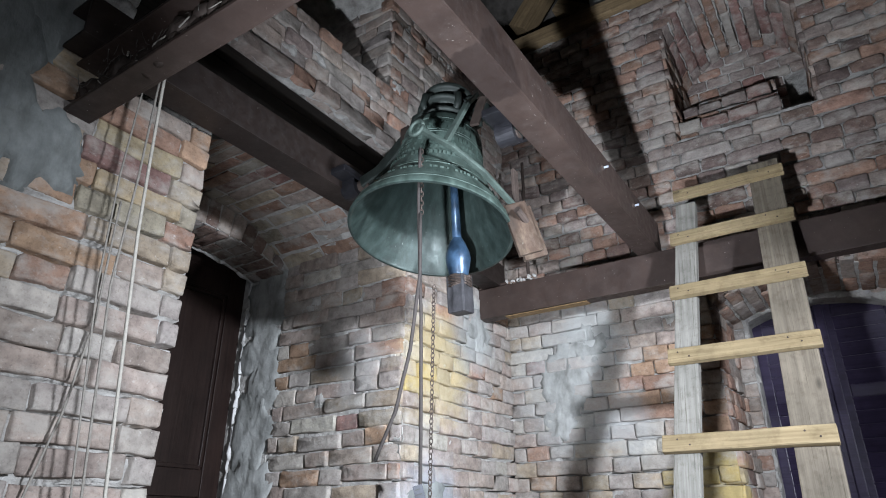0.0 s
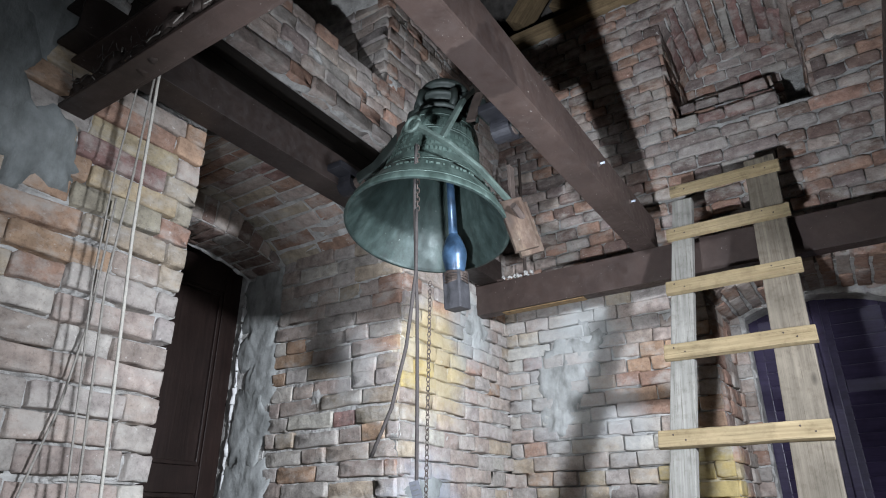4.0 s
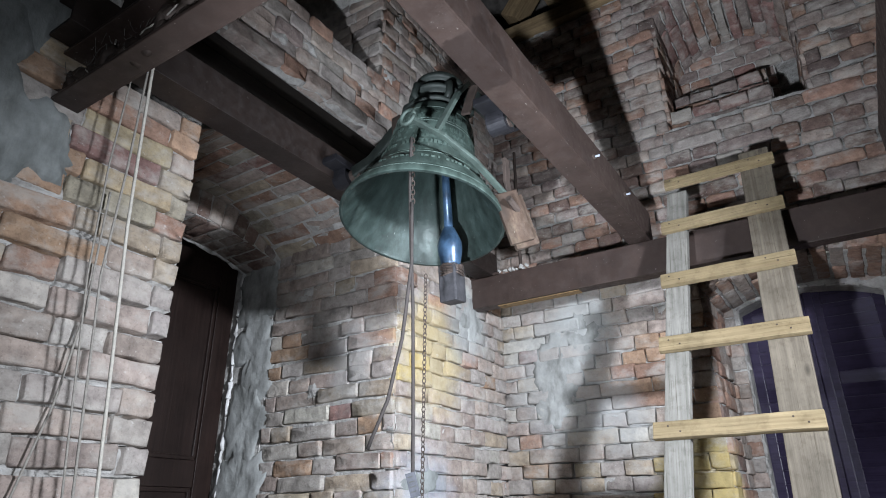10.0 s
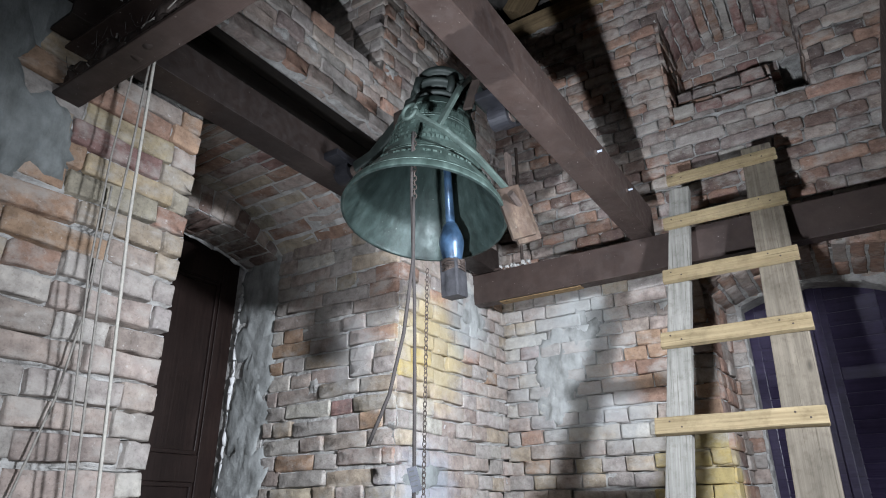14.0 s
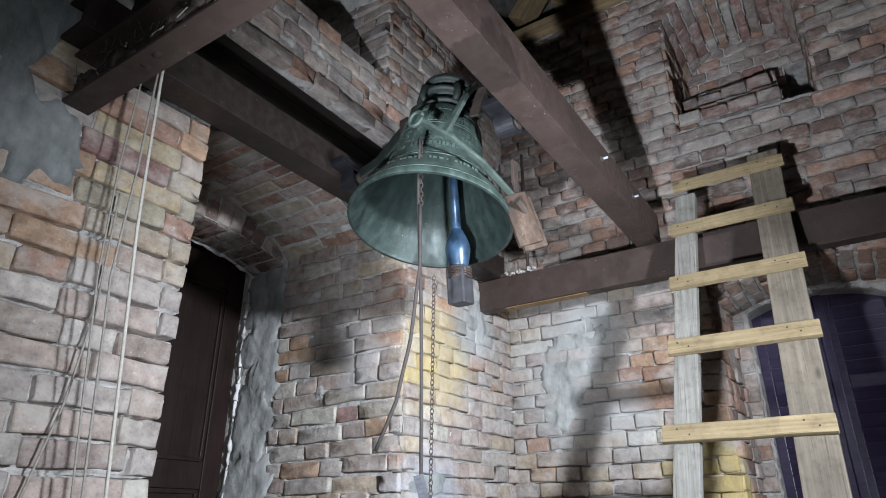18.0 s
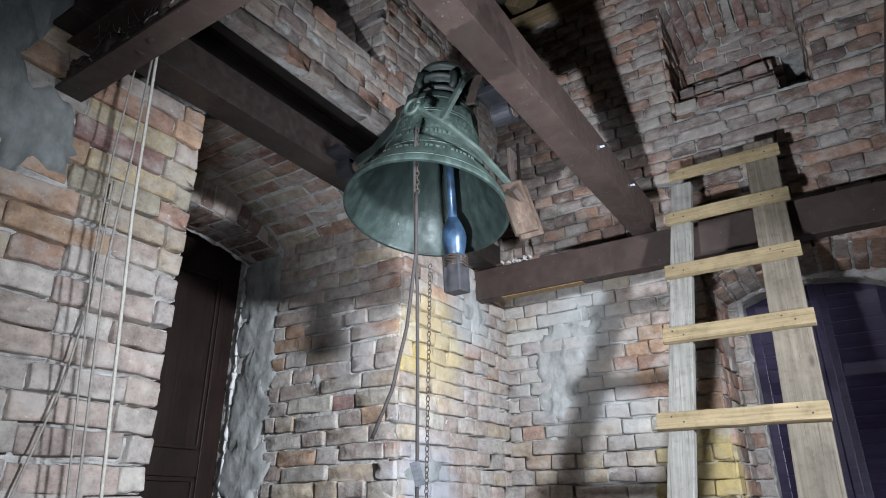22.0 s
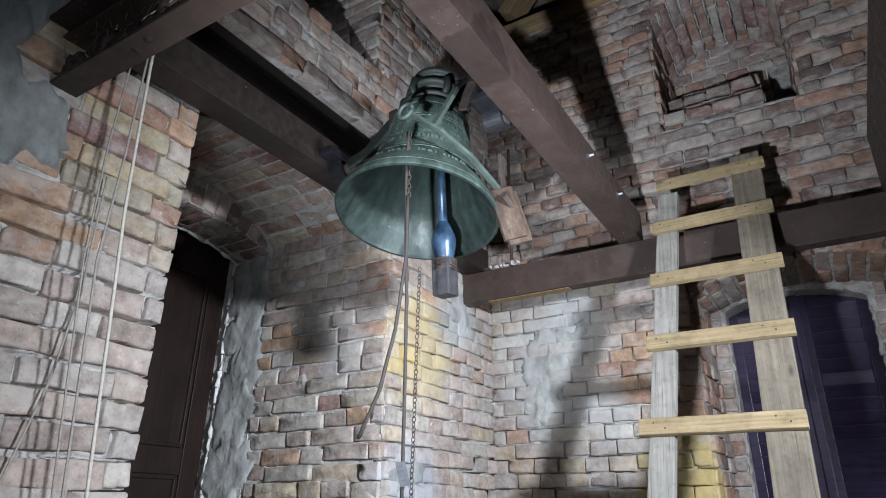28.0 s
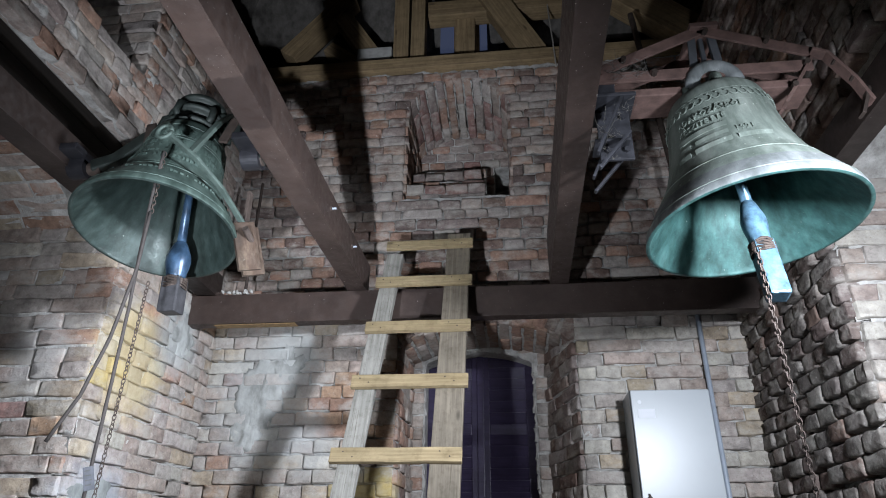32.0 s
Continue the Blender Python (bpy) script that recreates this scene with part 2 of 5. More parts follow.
TAG_GREY = plain("grey_plastic_tag", (0.055, 0.060, 0.075), 0.4, 0, 0.5, 40, 0.2)
DOOR_PURPLE = wood("dark_purple_brown_door", (0.027, 0.021, 0.048), (0.054, 0.042, 0.088), 0, False, 0.33)
BRONZE = bronze("green_bronze", (0.030, 0.046, 0.040), (0.075, 0.112, 0.098), (0.165, 0.215, 0.19))
BRONZE_DARK = bronze("dark_smooth_bronze_inside", (0.020, 0.031, 0.028), (0.040, 0.060, 0.055), (0.075, 0.104, 0.096), 0.34)
BRONZE_PALE = bronze("pale_green_bronze", (0.115, 0.145, 0.125), (0.185, 0.220, 0.195), (0.275, 0.305, 0.275), 0.60, 0.12, 0.655)
BRONZE_LIP = bronze("whitish_bronze_lip", (0.105, 0.117, 0.120), (0.165, 0.180, 0.184), (0.26, 0.275, 0.28), 0.70, 0.12, 0.66)
BRONZE_IN = bronze("turquoise_bronze_inside", (0.024, 0.062, 0.060), (0.052, 0.135, 0.128), (0.10, 0.215, 0.205))
IRON = plain("rusty_iron", (0.060, 0.045, 0.038), 0.7, 0.45, 0.5, 25, 0.5)
IRON_DUSTY = plain("dusty_blue_grey_iron", (0.034, 0.035, 0.042), 0.6, 0.3, 0.6, 25, 0.4)
IRON_BLACK = plain("black_greasy_iron", (0.020, 0.020, 0.024), 0.5, 0.4, 0.5, 25, 0.4)
STEEL_GREY = plain("dull_grey_steel", (0.13, 0.14, 0.155), 0.5, 0.6, 0.3, 20, 0.2)
IRON_RED = plain("red_oxide_iron", (0.115, 0.070, 0.060), 0.75, 0.1, 0.5, 22, 0.4)
IRON_GREEN = plain("dark_verdigris_iron", (0.020, 0.027, 0.024), 0.6, 0.3, 0.6, 25, 0.5)
VERDIGRIS = plain("pale_verdigris_iron", (0.055, 0.078, 0.068), 0.65, 0.3, 0.5, 25, 0.5)
BLUE_PAINT = plain("worn_blue_paint", (0.10, 0.19, 0.27), 0.34, 0.45, 0.8, 26, 0.4)
SLATE = plain("dark_dirty_iron", (0.050, 0.050, 0.055), 0.5, 0.3, 0.6, 25, 0.4)
BLUE_DARK = plain("dark_worn_blue_paint", (0.030, 0.060, 0.105), 0.35, 0.3, 0.8, 22, 0.4)
ROPE_WHITE = plain("white_rope", (0.50, 0.475, 0.42), 0.9, 0, 0.2, 90, 0.6)
ROPE_GREY = plain("grey_cord", (0.30, 0.28, 0.25), 0.9, 0, 0.3, 90, 0.6)
COBWEB = plain("dusty_cobweb", (0.12, 0.115, 0.105), 0.95)
ROPE_DARK = plain("dark_rope", (0.032, 0.027, 0.025), 0.85, 0, 0.4, 90, 0.6)
CABINET_PAINT = plain("light_grey_enamel", (0.30, 0.325, 0.345), 0.35, 0, 0.04, 4, 0.02)
PIPE_GREY = plain("grey_plastic", (0.30, 0.34, 0.40), 0.45, 0, 0.12, 12, 0.05)
PAPER = plain("white_paper", (0.62, 0.64, 0.68), 0.7, 0, 0.06, 20, 0.1)
BLACK_PRINT = plain("dark_print", (0.06, 0.06, 0.06), 0.8)
# kept dark so that the unseen floor throws little light upward
FLOORING = wood("dusty_floor_boards", (0.035, 0.027, 0.020), (0.080, 0.062, 0.047), 1)
LINTEL = wood("near_black_timber", (0.010, 0.008, 0.007), (0.028, 0.022, 0.018), 1, False, 0.9)
# very dark, so the unseen south wall and the roof bounce little light
DARK_RENDER = plaster_material("dark_old_render", (0.06, 0.055, 0.05), (0.14, 0.13, 0.12))
RUBBLE = plain("grey_concrete", (0.34, 0.335, 0.32), 0.95, 0, 0.3, 12, 0.6)


# ---- mesh tools ----
def mesh_of(name, bm, material, smooth=False):
    me = bpy.data.meshes.new(name)
    bm.normal_update()
    bm.to_mesh(me)
    bm.free()
    if material is not None:
        me.materials.append(material)
    if smooth:
        me.shade_smooth()
    return me


def thing(name, label, category, m=None, group="", kind=""):
    """A top-level Empty at the thing's base."""
    ob = new(name)
    if m is not None:
        ob.matrix_world = m
    return tagged(ob, label, category, group, kind)


def part(name, bm, material, parent, label="", m=None, smooth=False):
    ob = new(name, mesh_of(name, bm, material, smooth))
    ob.parent = parent
    if m is not None:
        ob.matrix_basis = m
    return tagged(ob, label) if label else ob


def single(name, bm, material, label, category, m=None, group="", kind="", smooth=False):
    ob = new(name, mesh_of(name, bm, material, smooth))
    if m is not None:
        ob.matrix_world = m
    return tagged(ob, label, category, group, kind)


def box(bm, x0, x1, y0, y1, z0, z1, bevel=0.0):
    m = Matrix.Translation(((x0 + x1) / 2, (y0 + y1) / 2, (z0 + z1) / 2)) @ Matrix.Diagonal((x1 - x0, y1 - y0, z1 - z0, 1))
    made = bmesh.ops.create_cube(bm, size=1, matrix=m)["verts"]
    if bevel:
        edges = list({e for v in made for e in v.link_edges})
        bmesh.ops.bevel(bm, geom=edges, offset=bevel, segments=2, affect="EDGES", profile=0.6)
    return bm


def boxed(*size, bevel=0.0):
    return box(bmesh.new(), *size, bevel=bevel)


def rod(bm, a, b, r, sides=10, r2=None):
    a, b = Vector(a), Vector(b)
    m = Matrix.Translation((a + b) / 2) @ (b - a).to_track_quat("Z", "Y").to_matrix().to_4x4()
    bmesh.ops.create_cone(bm, cap_ends=True, segments=sides, radius1=r, radius2=r if r2 is None else r2, depth=(b - a).length, matrix=m)
    return bm


def bar(bm, a, b, w, d, up=(0, 0, 1), bevel=0.0):
    """A rectangular bar from a to b, w wide across and d deep along up."""
    a, b = Vector(a), Vector(b)
    z = (b - a).normalized()
    x = Vector(up).cross(z).normalized()
    y = z.cross(x)
    m = Matrix.Translation((a + b) / 2) @ Matrix((x, y, z)).transposed().to_4x4() @ Matrix.Diagonal((w, d, (b - a).length, 1))
    made = bmesh.ops.create_cube(bm, size=1, matrix=m)["verts"]
    if bevel:
        bmesh.ops.bevel(bm, geom=list({e for v in made for e in v.link_edges}), offset=bevel, segments=2, affect="EDGES", profile=0.6)
    return bm


def tube(bm, points, r, sides=7, twist=0.0):
    """A cord along points."""
    pts = [Vector(p) for p in points]
    rings = []
    for i, p in enumerate(pts):
        d = (pts[min(i + 1, len(pts) - 1)] - pts[max(i - 1, 0)]).normalized()
        x = d.cross((0.31, 0.87, 0.39)).normalized()
        y = d.cross(x)
        rings.append([bm.verts.new(p + r * (math.cos(a) * x + math.sin(a) * y)) for a in (2 * math.pi * k / sides + twist * i for k in range(sides))])
    for a, b in zip(rings, rings[1:]):
        for k in range(sides):
            bm.faces.new((a[k], a[(k + 1) % sides], b[(k + 1) % sides], b[k]))
    bm.faces.new(rings[0][::-1]), bm.faces.new(rings[-1])
    return bm


def lathe(bm, profile, sides=64):
    """Turns a closed (radius, height) profile round the z axis."""
    rings = [[bm.verts.new((r * math.cos(a), r * math.sin(a), z)) for a in (2 * math.pi * k / sides for k in range(sides))] if r > 1e-5 else [bm.verts.new((0, 0, z))] for r, z in profile]
    for a, b in zip(rings, rings[1:]):
        for k in range(sides):
            j = (k + 1) % sides
            if len(a) == 1 and len(b) == 1:
                continue
            if len(a) == 1:
                bm.faces.new((a[0], b[j], b[k]))
            elif len(b) == 1:
                bm.faces.new((a[k], a[j], b[0]))
            else:
                bm.faces.new((a[k], a[j], b[j], b[k]))
    return bm


def chain_links(bm, a, b, length=0.035, r=0.0035):
    """A chain of oval links from a to b."""
    a, b = Vector(a), Vector(b)
    n = max(2, int((b - a).length / (length * 0.72)))
    d = (b - a) / n
    base = d.to_track_quat("Z", "Y").to_matrix()
    for i in range(n):
        turn = base @ Matrix.Rotation(math.pi / 2 * (i % 2) + 0.3, 3, "Z")
        pts = [a + d * (i + 0.5) + turn @ Vector((length * 0.3 * math.cos(t), 0, length * 0.5 * math.sin(t))) for t in (2 * math.pi * k / 8 for k in range(9))]
        tube(bm, pts, r, 5)
    return bm


def channel(length, height, flange, web=0.010, lip=0.012):
    """A rolled U section along x; its web lies at y = 0 and its open side looks to +y, its foot at z = 0."""
    bm = bmesh.new()
    box(bm, 0, length, 0, web, 0, height, 0.002)
    box(bm, 0, length, web - 0.002, flange, 0, lip, 0.003)
    box(bm, 0, length, web - 0.002, flange, height - lip, height, 0.003)
    return bm


# ---- masonry ----
class Opening:
    """An opening in a wall: from u0 to u1 along it, sill, springing height and rise of its segmental arch."""

    def __init__(self, u0, u1, sill, spring, rise):
        self.u0, self.u1, self.sill, self.spring, self.rise = u0, u1, sill, spring, rise

    def top(self, u):
        half = (self.u1 - self.u0) / 2
        s = (u - (self.u0 + self.u1) / 2) / half
        if self.rise <= 0:
            return self.spring
        r = (half * half + self.rise * self.rise) / (2 * self.rise)
        return self.spring + math.sqrt(max(0, r * r - (s * half) ** 2)) - (r - self.rise)


def prism(bm, at, u0, u1, d0, d1, za0, za1, zb0, zb1):
    """A block of wall between u0 and u1, from depth d0 to d1; za: foot and head at u0, zb: at u1."""
    vs = [bm.verts.new(at(u, d, z)) for u, d, z in ((u0, d0, za0), (u1, d0, zb0), (u1, d0, zb1), (u0, d0, za1), (u0, d1, za0), (u1, d1, zb0), (u1, d1, zb1), (u0, d1, za1))]
    for f in ((0, 1, 2, 3), (5, 4, 7, 6), (4, 0, 3, 7), (1, 5, 6, 2), (3, 2, 6, 7), (4, 5, 1, 0)):
        bm.faces.new([vs[i] for i in f])


def core(bm, at, u0, u1, z0, z1, d0, d1, openings):
    """The mass of a wall with its openings cut right through this layer."""
    cuts = {u0, u1}
    for o in openings:
        cuts |= {o.u0 + (o.u1 - o.u0) * k / 12 for k in range(13)}
    cuts = sorted(c for c in cuts if u0 <= c <= u1)
    for a, b in zip(cuts, cuts[1:]):
        mid = (a + b) / 2
        here = sorted((o for o in openings if o.u0 < mid < o.u1), key=lambda o: o.sill)
        za, zb = z0, z0
        for o in here:
            if o.sill > max(za, zb):
                prism(bm, at, a, b, d0, d1, za, o.sill, zb, o.sill)
            za, zb = max(za, o.top(a)), max(zb, o.top(b))
        prism(bm, at, a, b, d0, d1, za, z1, zb, z1)


def face_frame(origin, u, n):
    """A map from (along, inward depth, height) to the world, and the matrix of a wall face: x along, y inward, z up."""
    o, u, n = Vector(origin), Vector(u), Vector(n)
    m = Matrix((u, -n, Vector((0, 0, 1)))).transposed().to_4x4()
    m.translation = o
    return (lambda a, d, z: o + u * a - n * d + Vector((0, 0, z))), m


def brick_mesh(w, h, d, seed, soft=0.36):
    """A worn hand-made brick: front at y = 0 looking to -y, centred on x and z; corners and arrises are rounded off unevenly."""
    rnd = random.Random(seed)
    outline = []
    for sx, sz in ((-1, -1), (1, -1), (1, 1), (-1, 1)):
        cut_x, cut_z = soft * rnd.uniform(0.002, 0.030), soft * rnd.uniform(0.002, 0.024)
        a = (sx * (w / 2 - cut_x), sz * (h / 2 + rnd.uniform(-0.003, 0.002)))
        b = (sx * (w / 2 + rnd.uniform(-0.004, 0.003)), sz * (h / 2 - cut_z))
        outline += [a, b] if sx * sz < 0 else [b, a]
        if sx * sz > 0:
            outline += [(-sx * w * f + rnd.uniform(-0.01, 0.01), sz * (h / 2 + rnd.uniform(-0.005, 0.003))) for f in (-0.18, 0.18)]
    n = len(outline)
    rings = ((0.0, d), (0.0, 0.013 * soft + 0.001), (0.0045 * soft + 0.0006, 0.0035 * soft), (0.017 * soft + 0.002, 0.0))
    verts, faces = [], []
    for inset, y in rings:
        for x, z in outline:
            kx, kz = 1 - 2 * inset / w, 1 - 2 * inset / h
            deep = y if y == d else y + rnd.uniform(-0.0028, 0.0032)
            verts.append((x * kx, deep, z * kz))
    for r in range(len(rings) - 1):
        for i in range(n):
            j = (i + 1) % n
            faces.append((r * n + i, r * n + j, (r + 1) * n + j, (r + 1) * n + i))
    last = (len(rings) - 1) * n
    verts.append((rnd.uniform(-0.01, 0.01), rnd.uniform(-0.004, 0.003), 0.0))
    faces += [(last + i, last + (i + 1) % n, len(verts) - 1) for i in range(n)]
    me = bpy.data.meshes.new("brick")
    me.from_pydata(verts, [], faces)
    me.materials.append(BRICK)
    me.shade_smooth()
    return me


HEADERS = [brick_mesh(0.140, 0.0685, 0.085, s) for s in range(18)]
STRETCHERS = [brick_mesh(0.285, 0.0685, 0.085, 100 + s) for s in range(14)]
HALVES = [brick_mesh(0.075, 0.0685, 0.085, 200 + s) for s in range(8)]
COBBLED = [brick_mesh(0.140, 0.066, 0.085, 300 + s, 0.62) for s in range(20)]
# the two dimmest tints carry the low light of some faces in the brick colour
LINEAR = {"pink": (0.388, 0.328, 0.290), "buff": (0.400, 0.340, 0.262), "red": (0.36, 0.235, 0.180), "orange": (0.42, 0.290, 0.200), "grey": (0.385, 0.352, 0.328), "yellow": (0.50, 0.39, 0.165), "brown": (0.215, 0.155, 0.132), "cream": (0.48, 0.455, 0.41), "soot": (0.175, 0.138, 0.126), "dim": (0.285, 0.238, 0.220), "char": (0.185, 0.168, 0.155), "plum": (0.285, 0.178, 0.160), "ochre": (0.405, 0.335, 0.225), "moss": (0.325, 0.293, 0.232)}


def tint(rnd, weights):
    names = list(weights)
    c = LINEAR[rnd.choices(names, [weights[k] for k in names])[0]]
    v = rnd.uniform(0.74, 1.04)
    return tuple(min(1, x * v * rnd.uniform(0.985, 1.015)) for x in c) + (1,)


MIX = {"pink": 6, "buff": 2.4, "red": 0.5, "grey": 4, "plum": 0.25, "cream": 0.8, "orange": 0.7}
# upper north wall: redder brick, plus dark tints that stand for weak light
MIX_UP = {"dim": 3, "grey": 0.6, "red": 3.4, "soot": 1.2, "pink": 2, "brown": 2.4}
MIX_W = {"pink": 3.5, "buff": 2.4, "orange": 2.8, "grey": 2.4, "plum": 1.0, "ochre": 1.2, "red": 0.8}
# east wall: the dimness of grazing light is put into these tints
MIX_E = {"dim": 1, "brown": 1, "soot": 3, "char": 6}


def put_brick(parent, me, m, sx, sz, colour):
    ob = new("brick", me)
    ob.parent = parent
    ob.matrix_basis = m @ Matrix.Diagonal((sx, 1, sz, 1))
    ob.color = colour
    return ob


def lay(parent, frame_m, u0, u1, z0, z1, seed, mix, openings=(), skip=None, zones=(), header=0.62, proud=0.015, rough=1.25, worn=False):
    """Lays courses of bricks on a wall face, each a little out of line; zones: (u, z, radius, colours) that differ."""
    rnd = random.Random(seed)
    n0, n1 = math.ceil(z0 / COURSE - 0.5), math.floor(z1 / COURSE - 0.5)
    for row in range(n0, n1 + 1):
        zc = (row + 0.5) * COURSE
        phase = rnd.uniform(0, 6)
        spans = [(u0, u1)]
        for o in openings:
            if o.sill - 0.01 < zc:
                reach = [o.u0 + (o.u1 - o.u0) * k / 24 for k in range(25)]
                inside = [u for u in reach if o.top(u) > zc - 0.02]
                if inside:
                    a, b = min(inside), max(inside)
                    spans = [s for lo, hi in spans for s in ((lo, min(hi, a)), (max(lo, b), hi)) if s[1] - s[0] > 0.03]
        for lo, hi in spans:
            u = lo
            first = True
            while hi - u > 0.03:
                left = hi - u
                joint = rnd.uniform(0.002, 0.007)
                if first and row % 2 and left > 0.3:
                    w, first = rnd.uniform(0.07, 0.11), False
                else:
                    first = False
                    w = rnd.uniform(0.128, 0.152) if rnd.random() < header else rnd.uniform(0.255, 0.295)
                if left - w < 0.06:
                    w = left if left < 0.3 else left / 2
                cu = u + w / 2
                pool, base = (COBBLED, 0.14) if worn else (HALVES, 0.075) if w < 0.105 else (HEADERS, 0.14) if w < 0.21 else (STRETCHERS, 0.285)
                pick = rnd.randrange(len(pool))
                if not (skip and skip(cu, zc)):
                    colours = mix
                    for zu, zz, zr, zmix in zones:
                        if math.hypot(cu - zu, zc - zz) < zr * rnd.uniform(0.7, 1.15):
                            colours = zmix
                    m = frame_m @ Matrix.Translation((cu, -proud + rough * rnd.uniform(-0.008, 0.006), zc + 0.007 * math.sin(cu * 3.1 + 0.35 * row) + 0.004 * math.sin(cu * 7.3 + phase) + rnd.uniform(-0.004, 0.004)))
                    m = m @ Euler((radians(rough * rnd.uniform(-2.5, 2.5)), radians(rough * rnd.uniform(-1.1, 1.1)), radians(rough * rnd.uniform(-2.0, 2.0)))).to_matrix().to_4x4()
                    put_brick(parent, pool[pick], m, (w - joint) / base * rnd.uniform(0.985, 1.0), rnd.uniform(0.96, 1.09), tint(rnd, colours))
                u += w


def patch(parent, frame_m, cu, cz, ru, rz, seed, material, thick=0.024, label="", uneven=0.35):
    """A hand-thrown patch of render with a ragged, feathered outline."""
    rnd = random.Random(seed)
    off = Vector((rnd.uniform(0, 50), rnd.uniform(0, 50), 0))
    bm = bmesh.new()
    rings, sides = 9, 44
    grid = []
    for i in range(rings + 1):
        row = []
        for k in range(sides):
            a = 2 * math.pi * k / sides
            reach = 1 + uneven * noise.fractal(Vector((math.cos(a) * 1.6, math.sin(a) * 1.6, 0)) + off, 1.0, 2.0, 4) * 1.7
            s = i / rings
            x, z = ru * reach * s * math.cos(a), rz * reach * s * math.sin(a)
            lump = 0.010 * noise.fractal(Vector((x * 9, z * 9, 0)) + off, 1.0, 2.0, 4) + 0.006 * noise.noise(Vector((x * 34, z * 22, 3)) + off)
            y = 0.012 if i == rings else -thick * min(1, (1 - s) * 3.2 + 0.15) + lump
            row.append(bm.verts.new((cu + x, y, cz + z)))
        grid.append(row)
    for a, b in zip(grid, grid[1:]):
        for k in range(sides):
            j = (k + 1) % sides
            bm.faces.new((a[k], a[j], b[j], b[k]))
    bmesh.ops.remove_doubles(bm, verts=grid[0], dist=1e-6)
    return part("render_patch", bm, material, parent, label, frame_m, True)


def skim(parent, frame_m, u0, u1, z0, z1, seed, openings=(), level=0.004, swell=0.036, step=0.013, wash=0.60, mat=None):
    """The mortar between and over the bricks: an uneven sheet that laps over the faces and is washed out along some bed joints."""
    nu = max(2, int((u1 - u0) / step))
    off = Vector((seed * 7.3, seed * 3.1, 0))
    levels = [(z0, -1, False)]
    for row in range(math.ceil(z0 / COURSE), math.floor(z1 / COURSE) + 1):
        levels += [(row * COURSE + dz, row, dz == 0) for dz in (-0.007, 0, 0.005, 0.020, 0.036, 0.053) if z0 < row * COURSE + dz < z1]
    levels.append((z1, -1, False))
    nz = len(levels) - 1
    verts, keep = [], []
    for z, row, joint in levels:
        for i in range(nu + 1):
            u = u0 + (u1 - u0) * i / nu
            q = Vector((u * 6, z * 8, 0)) + off
            lump = noise.noise(q) * 0.55 + noise.noise(q * 2.7) * 0.45 + noise.noise(q * 7.0) * 0.28
            y = level - swell * max(-0.3, lump - 0.14)
            if joint:
                y += 0.060 * min(1, max(0, wash + 2.2 * noise.noise(Vector((u * 4.5, row * 1.9, 0)) + off)))
            wave = 0 if row < 0 else 0.007 * math.sin(u * 3.1 + 0.35 * row)
            verts.append((u, y, z + wave))
            keep.append(not any(o.u0 - 0.004 < u < o.u1 + 0.004 and o.sill < z < o.top(u) + 0.01 for o in openings))
    faces = []
    for j in range(nz):
        for i in range(nu):
            f = (j * (nu + 1) + i, j * (nu + 1) + i + 1, (j + 1) * (nu + 1) + i + 1, (j + 1) * (nu + 1) + i)
            if all(keep[k] for k in f):
                faces.append(f)
    me = bpy.data.meshes.new("mortar_joints")
    me.from_pydata(verts, [], faces)
    me.materials.append(mat or MORTAR)
    me.shade_smooth()
    ob = new("mortar_joints", me)
    ob.parent, ob.matrix_basis = parent, frame_m
    return tagged(ob, "rough pale lime mortar lapping over the bricks")


def wall(name, fr, u0, u1, layers, label):
    """A wall's mortar mass, built of layers (d0, d1, z0, z1, openings)."""
    bm = bmesh.new()
    for d0, d1, z0, z1, openings in layers:
        core(bm, fr[0], u0, u1, z0, z1, d0, d1, openings)
    return single(name, bm, MORTAR, label, "wall", kind="structure")


# west wall, seen from inside: u runs north (y), depth to the west
FW = face_frame((XW, 0, 0), (0, 1, 0), (1, 0, 0))
OW = Opening(0.955, 2.11, -0.05, 3.06, 0.22)
OW_UP = Opening(1.15, 1.93, 3.85, 4.40, 0.28)
SLOT = Opening(0.62, 2.30, 3.03, 3.455, 0)      # the long pocket above the beam
OW_DOOR = Opening(1.00, 2.105, -0.05, 3.05, 0.08)
wall_west = wall("wall_west", FW, YS - 1.3, YN + 1.3, [(0.05, 0.25, -0.05, WALL_TOP, [OW, SLOT, OW_UP]), (0.25, 0.6, -0.05, WALL_TOP, [OW, OW_UP]), (0.6, 0.84, -0.05, WALL_TOP, [OW, OW_UP]), (0.84, 1.13, -0.05, WALL_TOP, [OW_DOOR, OW_UP]), (1.13, 1.35, -0.05, WALL_TOP, [Opening(0.98, 2.12, -0.05, 3.2, 0)])], "old brick tower wall with lime mortar and deep embrasure")
# north wall: u runs east (x), depth to the north
FN = face_frame((0, YN, 0), (1, 0, 0), (0, -1, 0))
ON = Opening(-0.43, 0.60, -0.05, 2.79, 0.11)
ON_UP = Opening(-0.445, 0.285, 3.80, 4.54, 0.24)
POCKET = Opening(0.150, 0.283, 4.12, 4.40, 0.0)      # a broken-out hole at the back of the niche
ON_DOOR = Opening(-0.332, 0.368, -0.05, 2.80, 0.08)
